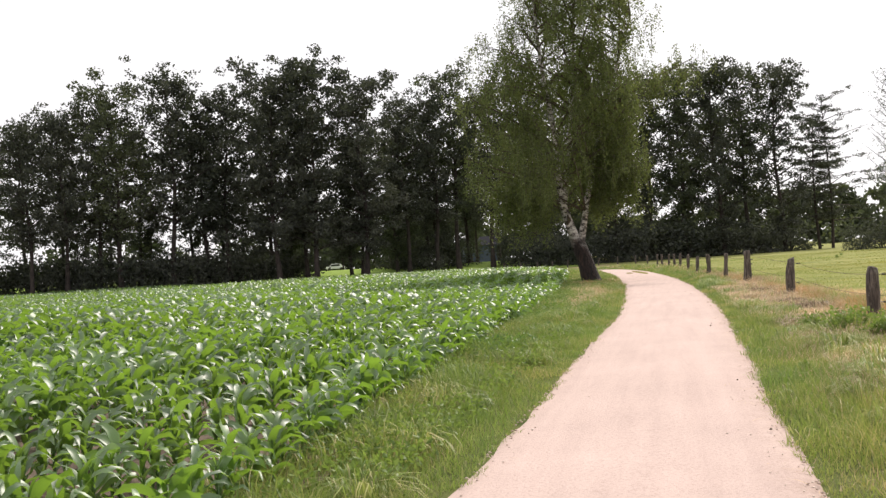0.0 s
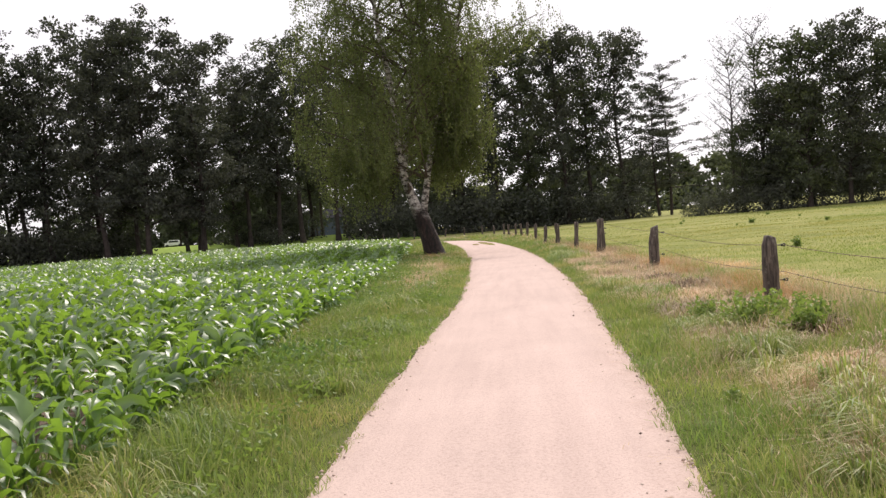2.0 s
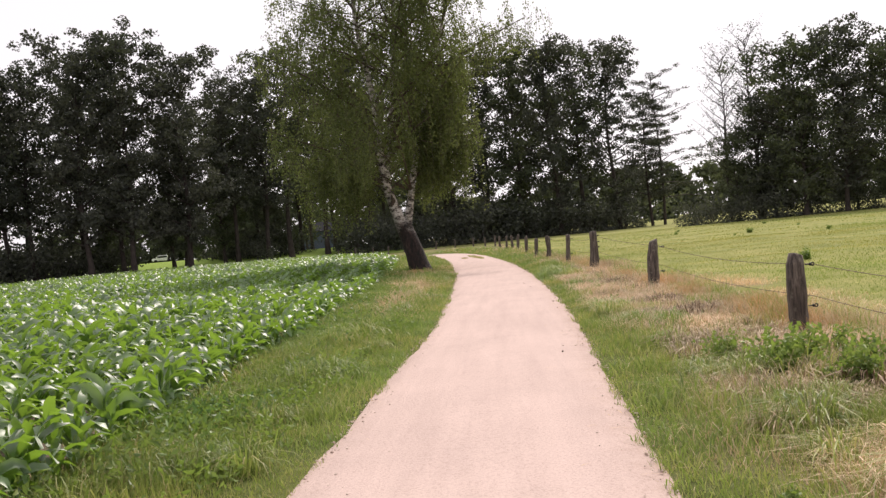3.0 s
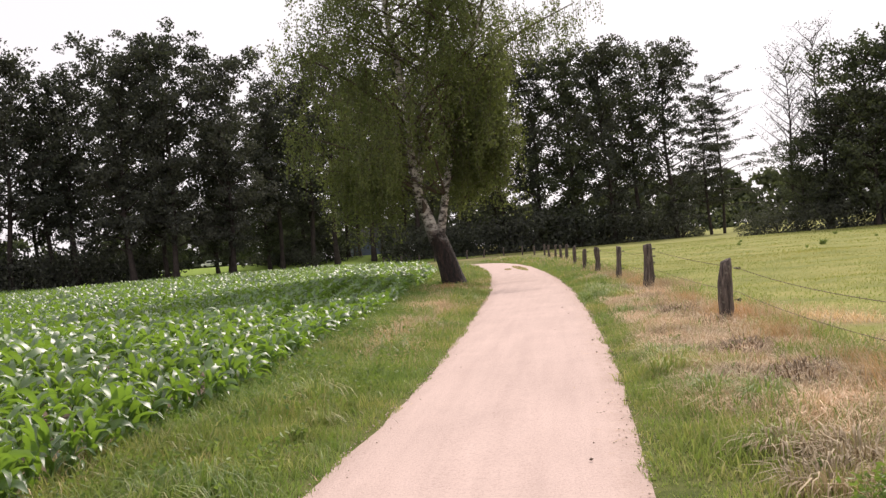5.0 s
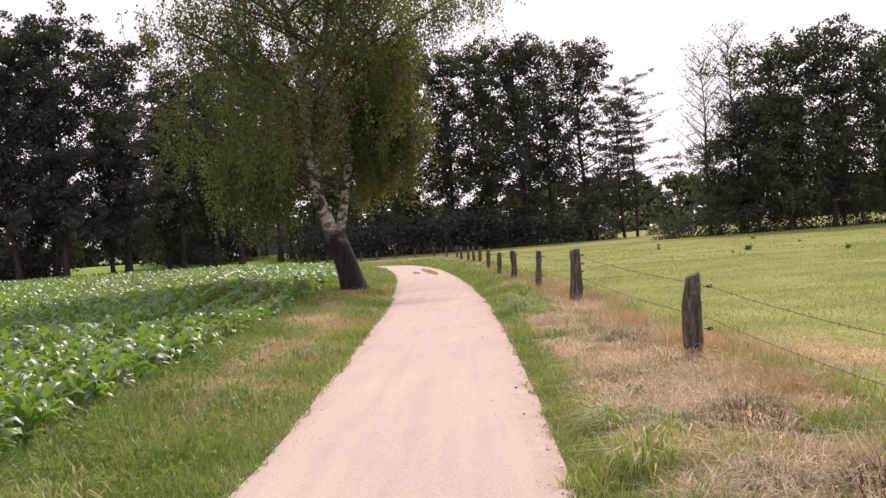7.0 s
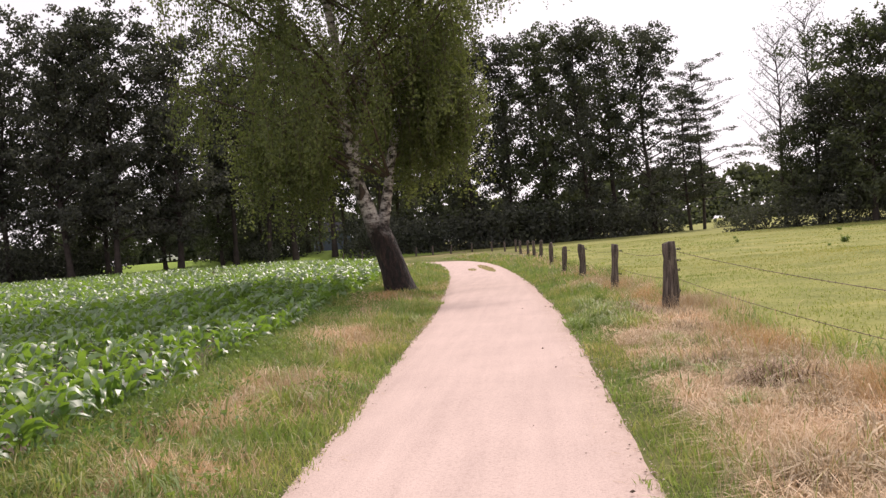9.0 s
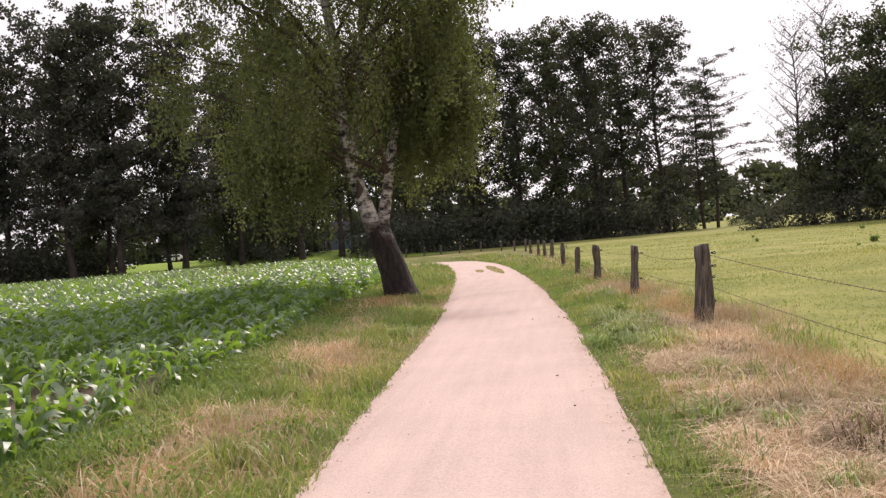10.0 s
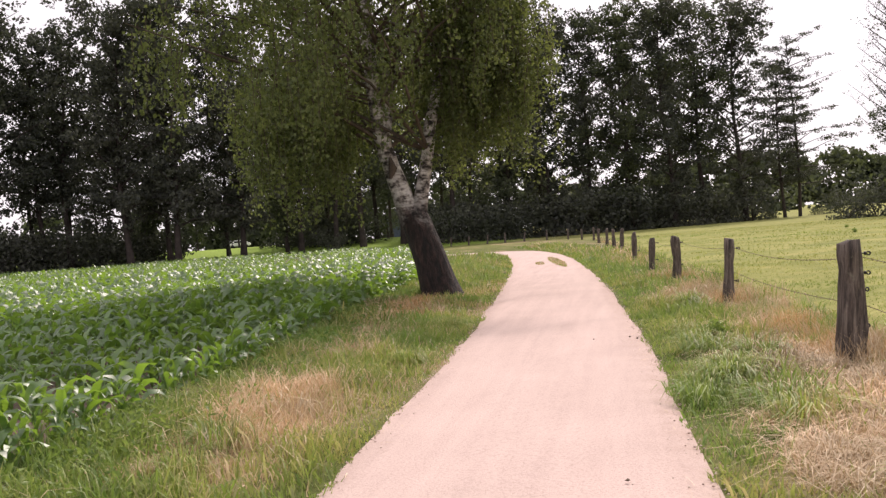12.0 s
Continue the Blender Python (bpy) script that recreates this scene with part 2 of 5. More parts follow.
# ---- plan ----
SEEN_Y = np.array([-14, 0, 7.5, 11, 15, 18, 21.2, 25, 30, 34, 38, 44.6, 49, 53, 62, 70, 77])
SEEN_L = np.array([-4.4, -1.1, 0.65, 1.46, 2.33, 3.04, 3.84, 4.55, 5.5, 6.2, 6.88, 7.85, 8.5, 9.05, 10.1, 10.9, 11.2])
SEEN_R = np.array([-2.4, 0.9, 2.62, 3.42, 4.32, 5.02, 5.82, 6.62, 7.62, 8.4, 9.1, 10.2, 10.85, 11.4, 12.55, 13.3, 13.5])
ROAD_Y = np.arange(-14, 77.1, 0.5)


def eased(s):
    """The edge as a soft curve through its points."""
    v, k = np.interp(ROAD_Y, SEEN_Y, s), np.hanning(15)
    return np.convolve(np.pad(v, 7, mode="reflect", reflect_type="odd"), k / k.sum(), "valid")


NEAR = np.clip((19 - ROAD_Y) / 5, 0, 1)
ROAD_L, ROAD_R = eased(SEEN_L) - 0.03 + 0.05 * NEAR, eased(SEEN_R) + 0.03 - 0.08 * np.clip((12.6 - ROAD_Y) / 1.8, 0, 1) + 0.04 * np.exp(-((ROAD_Y - 16) / 4) ** 2) + 0.02 * np.exp(-((ROAD_Y - 30) / 4.5) ** 2)
CROP_Y = np.array([-14, 6, 12, 19, 25.5, 32, 37, 42, 48, 61, 80, 126])
CROP_X = np.array([-4.4, -0.6, 0.3, 1.5, 2.65, 3.65, 4.35, 4.9, 5.7, 7.3, 8.2, 3.0])
FENCE = [(4.2, 2.0), (5.6, 9.4), (6.97, 16.8), (8.3, 24.3), (9.85, 33.0), (10.95, 39.4), (11.83, 45.4), (12.35, 49.4), (13.5, 56.0), (15.2, 65.5),
         (16.0, 70.5), (17.2, 78.0), (18.6, 87.0), (20.0, 96.0), (20.4, 103.0), (20.4, 109.5), (19.4, 115.5), (17.6, 118.5), (15.9, 120.5), (14.2, 122.0), (12.4, 123.0), (10.6, 124.0), (8.6, 125.0), (6.5, 125.5)]
FX = np.array([p[0] for p in FENCE[:15]])
FY = np.array([p[1] for p in FENCE[:15]])


def vnoise(x, y, scale, seed=0):
    """Smooth value noise from 0 to 1 over arrays."""
    x, y = np.asarray(x, float) / scale + 1000.0, np.asarray(y, float) / scale + 1000.0
    ix, iy = np.floor(x), np.floor(y)
    fx, fy = x - ix, y - iy
    fx, fy = fx * fx * (3 - 2 * fx), fy * fy * (3 - 2 * fy)

    def lattice(a, b):
        v = np.sin(a * 127.1 + b * 311.7 + seed * 74.7) * 43758.5453
        return v - np.floor(v)
    top = lattice(ix, iy) * (1 - fx) + lattice(ix + 1, iy) * fx
    low = lattice(ix, iy + 1) * (1 - fx) + lattice(ix + 1, iy + 1) * fx
    return top * (1 - fy) + low * fy


def height(x, y):
    """The lie of the land: nearly flat, the field rising gently away from the lane, soft unevenness off the lane."""
    x, y = np.asarray(x, float), np.asarray(y, float)
    off = np.clip(np.interp(y, CROP_Y, CROP_X) - x, 0, 70)
    lane = np.interp(y, ROAD_Y, (ROAD_L + ROAD_R) / 2)
    away = np.clip((np.abs(x - lane) - 1.35) / 1.5, 0, 1) * np.clip((100 - y) / 30, 0, 1)
    rise = np.clip((y - 127) / 24, 0, 1) ** 2 * 1.45 * np.clip((24 - x) / 10, 0, 1)
    return rise + 0.012 * off + away * (vnoise(x, y, 1.7, 3) - 0.45) * 0.09


HAY = [(5.35, 13.1, 0.55, 1.1), (7.0, 19.1, 0.28, 0.8), (7.55, 22.6, 0.5, 1.3), (7.9, 25.6, 0.6, 2.0), (8.55, 28.6, 0.45, 2.0)]


def dryness(x, y):
    """0 fresh green to 1 withered straw."""
    x, y = np.asarray(x, float), np.asarray(y, float)
    fence = np.interp(y, FY, FX)
    d = x - fence
    n = vnoise(x, y, 1.3, 5) * 0.6 + vnoise(x, y, 0.5, 6) * 0.4
    right = 0.95 * np.exp(-((d + 0.12) / np.where(d > -0.12, 0.3, 0.45)) ** 2) * np.clip((y - 8) / 4, 0, 1) * np.clip((46 - y) / 12, 0.12, 1)
    right = right * (1 - 0.85 * np.exp(-((y - 18.2) / 2.2) ** 2) * np.clip((0.1 - d) / 0.3, 0, 1))
    for hx, hy, rx, ry in HAY:
        right = right + 1.1 * np.exp(-((x - hx) / rx) ** 2 - ((y - hy) / ry) ** 2)
    inside = 1.15 * np.exp(-((d - 1.25) / 0.45) ** 2) * np.exp(-((y - 21.2) / 3.4) ** 2)
    crop = np.interp(y, CROP_Y, CROP_X)
    left = 1.05 * np.exp(-((x - crop - 0.9) / 0.55) ** 2) * np.clip((y - 22.5) / 4, 0, 1) * np.clip((56 - y) / 8, 0, 1)
    foot = 1.2 * np.exp(-(((x - 5.75) / 0.85) ** 2 + ((y - 44.2) / 2.8) ** 2))
    left = left + 0.9 * np.exp(-((x - 4.45) / 0.5) ** 2 - ((y - 30.2) / 2.4) ** 2)
    lane = np.interp(y, ROAD_Y, (ROAD_L + ROAD_R) / 2)
    spot = np.where((x > lane - 3) & (d < 0.4), np.where(x > lane, 0.62, 0.35 + 0.25 * np.clip((y - 18) / 10, 0, 1)) * np.clip((vnoise(x, y, 1.7, 8) - np.where(x > lane, 0.3, 0.45)) * 3, 0, 1) * np.where(x < lane, np.clip((y - 18) / 8, 0.1, 1), 1), 0)
    return np.clip((right * 1.25 + inside + left * 0.95 + foot + spot) * np.clip((n - 0.3) * 3.2, 0, 1.4), 0, 1) * np.where(x > lane, np.clip((x - np.interp(y, ROAD_Y, ROAD_R) - 0.15) / 0.6, 0.1, 1), 1)


def raw_mesh(name, verts, faces, material, smooth=False):
    me = bpy.data.meshes.new(name)
    verts, faces = np.asarray(verts, np.float32), np.asarray(faces, np.int32)
    me.vertices.add(len(verts))
    me.vertices.foreach_set("co", verts.ravel())
    k = faces.shape[1]
    me.loops.add(faces.size)
    me.loops.foreach_set("vertex_index", faces.ravel())
    me.polygons.add(len(faces))
    me.polygons.foreach_set("loop_start", np.arange(0, faces.size, k, dtype=np.int32))
    me.update(calc_edges=True)
    if smooth:
        me.polygons.foreach_set("use_smooth", np.ones(len(faces), bool))
    me.materials.append(material)
    return me


def part(name, data, parent=None, label=""):
    ob = new(name, data)
    ob.parent = parent
    return tagged(ob, label)


def grid_faces(nx, ny):
    i = np.arange(nx - 1)[None, :] + nx * np.arange(ny - 1)[:, None]
    i = i.ravel()
    return np.stack([i, i + 1, i + 1 + nx, i + nx], 1)


# ---- ground, field, road ----
gx = np.concatenate([[-2500, -1200, -600, -300, -200, -150, -110], np.arange(-85, -8, 7.0), np.arange(-7, 20, 0.3), np.arange(20, 90, 6.0), [110, 150, 220, 400, 800, 1400, 2500]])
gy = np.concatenate([[-2500, -900, -300, -100, -40, -20], np.arange(-10, 70, 0.4), np.arange(70, 170, 5.0), [200, 260, 340, 480, 700, 1200, 2500]])
GX, GY = np.meshgrid(gx, gy)
gv = np.stack([GX.ravel(), GY.ravel(), height(GX, GY).ravel()], 1)
ground_me = raw_mesh("ground", gv, grid_faces(len(gx), len(gy)), TURF, True)
at = ground_me.attributes.new("dry", "FLOAT", "POINT")
at.data.foreach_set("value", dryness(gv[:, 0], gv[:, 1]).astype(np.float32))
at = ground_me.attributes.new("grazed", "FLOAT", "POINT")
beyond = np.clip((gv[:, 0] - np.interp(gv[:, 1], FY, FX)) / 0.8, 0, 1)
at.data.foreach_set("value", np.maximum(beyond, 0.35 * np.clip((gv[:, 1] - 80) / 30, 0, 1)).astype(np.float32))
at = ground_me.attributes.new("lush", "FLOAT", "POINT")
at.data.foreach_set("value", np.clip((gv[:, 1] - 124) / 8, 0, 1) * np.clip((22 - gv[:, 0]) / 6, 0, 1).astype(np.float32))
ground = tagged(new("ground", ground_me), "green and straw-dry rough turf ground reaching the horizon", "ground", kind="structure")

# field soil, a hand's breadth sheet over the turf
fy = np.arange(-14, 126, 1.0)
rows_v = []
for y in fy:
    edge = float(np.interp(y, CROP_Y, CROP_X)) + 0.12 * math.sin(y * 1.7) + 0.08 * math.sin(y * 4.1)
    xs = np.linspace(edge, edge - 75 * min(1.0, 0.35 + y / 130), 40)
    rows_v.append(np.stack([xs, np.full(40, y), height(xs, np.full(40, y)) + 0.015], 1))
soil = tagged(new("field_soil", raw_mesh("field_soil", np.concatenate(rows_v), grid_faces(40, len(fy)), SOIL, True)), "bare brown earth of the maize field", "soil", kind="structure")


def lane_line():
    """Centre line and half widths, the bend to the west at its far end included."""
    ys = np.arange(-14, 76.01, 0.25)
    l, r = np.interp(ys, ROAD_Y, ROAD_L), np.interp(ys, ROAD_Y, ROAD_R)
    k = np.ones(9) / 9
    pad = lambda a: np.convolve(np.pad(a, 4, mode="edge"), k, "valid")
    l, r = pad(l), pad(r)
    pts = [((a + b) / 2, y, (b - a) / 2) for a, b, y in zip(l, r, ys)]
    cx, cy, hw = pts[-1]
    ang = radians(84)
    while ang < radians(172):
        ang += radians(1.6)
        cx, cy = cx + 0.35 * math.cos(ang), cy + 0.35 * math.sin(ang)
        pts.append((cx, cy, 1.1))
    for _ in range(140):
        cx, cy = cx + 0.35 * math.cos(ang), cy + 0.35 * math.sin(ang)
        pts.append((cx, cy, 1.1))
    return pts


lane = lane_line()
rv = []
ACROSS = 17
for i, (cx, cy, hw) in enumerate(lane):
    ax, ay, _ = lane[max(0, i - 1)]
    bx, by, _ = lane[min(len(lane) - 1, i + 1)]
    d = Vector((bx - ax, by - ay)).normalized()
    s = i * 0.25
    jl = 0.06 * (float(vnoise(s, 3.0, 0.6, 1)) - 0.5) + 0.09 * (float(vnoise(s, 9.0, 2.2, 2)) - 0.5)
    jr = 0.04 * (float(vnoise(s, 5.0, 0.6, 3)) - 0.5) + 0.05 * (float(vnoise(s, 7.0, 2.2, 4)) - 0.5)
    for k in range(ACROSS):
        u = -1 + 2 * k / (ACROSS - 1)
        o = u * hw + (jl if u < 0 else jr) * abs(u) ** 3
        x, y = cx + d.y * o, cy - d.x * o
        z = float(height(x, y)) * 0.3 + 0.035 * (1 - u ** 4) + 0.012 - 0.012 * math.exp(-((abs(u) - 0.5) / 0.18) ** 2)
        if k in (0, ACROSS - 1):
            z -= 0.016
        rv.append((x, y, z))
road_me = raw_mesh("road", rv, grid_faces(ACROSS, len(lane)), ROAD, True)
across = np.tile(np.linspace(-1, 1, ACROSS), len(lane))
at = road_me.attributes.new("worn", "FLOAT", "POINT")
at.data.foreach_set("value", (np.clip((np.abs(across + 0.04) - 0.72) / 0.3, 0, 1) * np.where(across > 0, 0.9, 0.45)).astype(np.float32))
road = tagged(new("road", road_me), "pale pinkish compacted sand farm track curving between verges", "road", kind="structure")


# ---- leaf and tube builders ----
def tube(points, radii, sides=8, wobble=0.0, seed=0):
    """Verts and quads of a tube through the points, closed to a tip at its end."""
    r = random.Random(seed)
    P = [Vector(p) for p in points]
    verts, faces = [], []
    side = Vector((1, 0, 0))
    for i, p in enumerate(P):
        t = (P[min(i + 1, len(P) - 1)] - P[max(i - 1, 0)]).normalized()
        side = (side - t * side.dot(t)).normalized() if abs(t.dot(side)) < 0.98 else t.orthogonal().normalized()
        up = t.cross(side)
        for k in range(sides):
            a = 2 * math.pi * k / sides
            rr = radii[i] * (1 + wobble * r.uniform(-1, 1))
            verts.append(p + side * math.cos(a) * rr + up * math.sin(a) * rr)
    for i in range(len(P) - 1):
        for k in range(sides):
            a, b = i * sides + k, i * sides + (k + 1) % sides
            faces.append((a, b, b + sides, a + sides))
    return [tuple(v) for v in verts], faces


def join(pieces):
    """Several (verts, faces) as one."""
    v, f, n = [], [], 0
    for pv, pf in pieces:
        v.extend(pv)
        f.extend([tuple(i + n for i in q) for q in pf])
        n += len(pv)
    return v, f


def unit(v):
    return v / np.maximum(np.linalg.norm(v, axis=-1, keepdims=True), 1e-9)


def leaves(centres, long, wide, rng, droop=0.0, fold=0.25):
    """Folded pointed leaves at the centres: one island of two triangles each."""
    n = len(centres)
    d = unit(rng.normal(size=(n, 3)))
    d[:, 2] -= droop
    d = unit(d)
    s = unit(np.cross(d, rng.normal(size=(n, 3))))
    nn = np.cross(d, s)
    L = long * rng.uniform(0.65, 1.3, (n, 1))
    W = wide * rng.uniform(0.65, 1.3, (n, 1))
    v = np.stack([centres - d * L / 2, centres + s * W / 2 + nn * W * fold, centres + d * L / 2, centres - s * W / 2 + nn * W * fold], 1).reshape(-1, 3)
    b = np.arange(n) * 4
    f = np.concatenate([np.stack([b, b + 1, b + 2], 1), np.stack([b, b + 2, b + 3], 1)])
    return v, f


def clump_points(clumps, per, rng, shell=0.55):
    """Points in ellipsoid clumps (x, y, z, rx, rz), thicker towards their skins."""
    out = []
    for x, y, z, r, rz in clumps:
        n = max(4, int(per * r * r * rz))
        d = unit(rng.normal(size=(n, 3)))
        q = rng.uniform(0, 1, (n, 1)) ** shell
        out.append(np.array([x, y, z]) + d * q * np.array([r, r, rz]))
    return np.concatenate(out)


# ---- woodland trees ----
def broad_tree(seed, H, R, clear, material, density=1.0, leaf=0.38, name="tree"):
    """A tall tree: tapered trunk with rising limbs, crown of many small leaf sprays along and round the limbs."""
    rng, r = np.random.default_rng(seed), random.Random(seed)
    lean = (r.uniform(-0.03, 0.03), r.uniform(-0.03, 0.03))
    spine = [(lean[0] * h + 0.25 * math.sin(h * 0.3 + seed), lean[1] * h + 0.2 * math.cos(h * 0.27 + seed), h) for h in np.linspace(0, H * 0.97, 14)]
    r0 = 0.0115 * H + 0.04
    radii = [max(0.03, r0 * (1 - 0.93 * i / 13) * (1.35 if i == 0 else 1)) for i in range(14)]
    pieces, clumps = [tube(spine, radii, 8, 0.08, seed)], []
    n = int(44 * (1 - clear * 0.5))
    for i in range(n):
        v = (i + r.random() * 0.8) / n
        u = clear + (1 - clear) * v
        h = u * H * 0.93
        k = min(12, int(h / (H * 0.97) * 13))
        base = Vector(spine[k]).lerp(Vector(spine[k + 1]), 0.5)
        base.z = h
        a = i * 2.4 + r.uniform(-0.5, 0.5)
        prof = math.sin(math.pi * (v * 0.62 + 0.2)) ** 0.7
        reach = R * prof * r.uniform(0.45, 1.08)
        rise = r.uniform(0.1, 0.45) + 0.5 * v
        tip = base + Vector((math.cos(a) * reach, math.sin(a) * reach, min(reach * rise, H - h)))
        mid = base.lerp(tip, 0.55) + Vector((0, 0, reach * 0.06))
        pieces.append(tube([base, mid, tip], [radii[k] * 0.4 + 0.02, 0.05, 0.015], 5))
        for j in range(8):
            q = base.lerp(tip, 0.2 + 0.125 * j)
            s = r.uniform(0.4, 0.9) * (0.7 + R * 0.09)
            spread = 0.6
            clumps.append((q.x + r.gauss(0, spread), q.y + r.gauss(0, spread), q.z + r.gauss(0.1, 0.55), s, s * r.uniform(0.45, 0.9)))
    for j in range(26):  # upright leader shoots along the top
        w = R * 0.5
        clumps.append((spine[-1][0] + r.gauss(0, w * 0.4), spine[-1][1] + r.gauss(0, w * 0.4), H - 0.3 - abs(r.gauss(0.3, 1.1)), r.uniform(0.25, 0.5), r.uniform(0.5, 1.0)))
    pts = clump_points(clumps, 88 * density, rng, 0.5)
    v, f = leaves(pts, leaf, leaf * 0.6, rng, 0.0)
    tv, tf = join(pieces)
    return raw_mesh(name + "_trunk", tv, tf, BARK, True), raw_mesh(name + "_crown", v, f, material)


def thin_pine(seed, H, toward=0.0):
    """A thinly clad tree: straight stem, long level limbs in tiers that end in flat drooping sprays."""
    rng, r = np.random.default_rng(seed), random.Random(seed)
    spine = [(0.25 * math.sin(h * 0.2), 0, h) for h in np.linspace(0, H, 12)]
    pieces, clumps = [tube(spine, [max(0.04, 0.24 * (1 - i / 11.5)) for i in range(12)], 7, 0.05, seed)], []
    for i in range(52):
        u = 0.2 + 0.79 * (i + r.uniform(-1, 1)) / 52
        a = i * 2.1 + r.uniform(-0.4, 0.4)
        reach = (4.4 + toward * max(0.0, math.cos(a))) * r.choice((0.3, 0.5, 0.75, 0.95, 1.05)) * (1.0 if u < 0.93 else 0.7)
        b = Vector((0.25 * math.sin(u * H * 0.2), 0, u * H))
        t = b + Vector((math.cos(a) * reach, math.sin(a) * reach, reach * r.uniform(-0.15, 0.5)))
        m = b.lerp(t, 0.5) + Vector((0, 0, 0.3))
        pieces.append(tube([b, m, t], [0.07, 0.045, 0.012], 4))
        if r.random() < 0.9:
            for q in (0.3, 0.5, 0.65, 0.8, 0.92, 1.05):
                if r.random() < 0.25:
                    continue
                c = b.lerp(t, q)
                clumps.append((c.x + r.uniform(-0.4, 0.4), c.y + r.uniform(-0.4, 0.4), c.z + r.uniform(-0.1, 0.3), r.uniform(0.5, 1.15), r.uniform(0.18, 0.42)))
    v, f = leaves(clump_points(clumps, 190, rng), 0.27, 0.15, rng)
    tv, tf = join(pieces)
    return raw_mesh("pine_trunk", tv, tf, BARK, True), raw_mesh("pine_crown", v, f, DARK_LEAF)


def bare_tree(seed, H):
    """A thin-leaved tree whose fine upright branches show against the sky."""
    rng, r = np.random.default_rng(seed), random.Random(seed)
    spine = [(0.15 * math.sin(h * 0.35), 0.1 * math.cos(h * 0.3), h) for h in np.linspace(0, H, 12)]
    pieces, tips = [tube(spine, [max(0.025, 0.2 * (1 - i / 11.5)) for i in range(12)], 6, 0.05, seed)], []
    for i in range(40):
        u = 0.35 + 0.63 * i / 39
        a = i * 2.4
        reach = (1.9 + 3.8 * (1 - u)) * r.uniform(0.7, 1.15)
        b = Vector((spine[int(u * 11)][0], spine[int(u * 11)][1], u * H))
        t = b + Vector((math.cos(a) * reach * 0.8, math.sin(a) * reach * 0.8, reach * 0.75))
        pieces.append(tube([b, b.lerp(t, 0.5) + Vector((0, 0, -0.1)), t], [0.06, 0.035, 0.01], 4))
        for j in range(8):
            c = b.lerp(t, r.uniform(0.3, 1))
            e = c + Vector((r.uniform(-0.8, 0.8), r.uniform(-0.8, 0.8), r.uniform(0.1, 0.8)))
            pieces.append(tube([c, e], [0.015, 0.005], 3))
            tips.append((e.x, e.y, e.z, 0.3, 0.3))
    v, f = leaves(clump_points(tips, 100, rng), 0.18, 0.11, rng)
    tv, tf = join(pieces)
    return raw_mesh("bare_trunk", tv, tf, BARK, True), raw_mesh("bare_crown", v, f, OAK_LEAF)


def bush_mesh(seed, R, H, material, leaf=0.3):
    rng, r = np.random.default_rng(seed), random.Random(seed)
    cl = [(r.uniform(-R, R) * 0.75, r.uniform(-R, R) * 0.75, H * r.uniform(0.1, 0.8), R * r.uniform(0.32, 0.52), H * r.uniform(0.18, 0.3)) for _ in range(22)]
    cl += [(r.uniform(-R, R) * 0.85, r.uniform(-R, R) * 0.85, H * 0.06, R * r.uniform(0.35, 0.5), H * 0.12) for _ in range(10)]
    v, f = leaves(clump_points(cl, 420 / (R * R * H) * 2.0, rng), leaf, leaf * 0.6, rng)
    stems = join([tube([(0, 0, -0.1), (c[0] * 0.5, c[1] * 0.5, c[2] * 0.6), (c[0], c[1], c[2])], [0.05, 0.035, 0.01], 4) for c in cl[:8]])
    return raw_mesh("bush_stems", *stems, BARK, True), raw_mesh("bush_leaves", v, f, material)


def plant_tree(meshes, x, y, scale, turn, label, category, group, name="tree", squash=1.0, names=("trunk", "crown")):
    ob = new(name)
    ob.matrix_world = Matrix.Translation((x, y, float(height(x, y)) - 0.08)) @ pose(0, 0, 0, 0, 0, turn) @ Matrix.Diagonal((scale * squash, scale * squash, scale, 1))
    part(names[0], meshes[0], ob)
    part(names[1], meshes[1], ob)
    return tagged(ob, label, category, group)


# variants at 25 m, planted at the height that each has
TALL = [broad_tree(s, 25, R, c, m, dn) for s, R, c, m, dn in (
    (1, 5.8, 0.28, DARK_LEAF, 1.0), (2, 5.2, 0.3, DARK_LEAF, 0.95), (3, 4.8, 0.32, OAK_LEAF, 0.9), (4, 6.2, 0.26, OAK_LEAF, 1.0), (5, 5.2, 0.28, DARK_LEAF, 0.95))]
DENSE = [broad_tree(s, 25, R, 0.14, DARK_LEAF, 1.2) for s, R in ((11, 7.0), (12, 6.4))]
SKIRTED = [broad_tree(s, 25, R, 0.14, m, 1.15) for s, R, m in ((13, 5.6, DARK_LEAF), (14, 5.8, OAK_LEAF))]
LOW = [broad_tree(s, 16, R, 0.14, m, 1.1, 0.34) for s, R, m in ((41, 4.8, OAK_LEAF), (42, 4.2, DARK_LEAF))]
BACK = [broad_tree(s, 25, R, 0.28, DARK_LEAF, 0.5, 0.5) for s, R in ((51, 5.0), (52, 4.4), (53, 5.6))]
UNDER = [bush_mesh(s, 3.0, 4.0, DARK_LEAF, 0.34) for s in (21, 22, 23)]
PINE, PINE_SMALL, BARE = thin_pine(31, 22, 2.4), thin_pine(34, 19), bare_tree(32, 18)

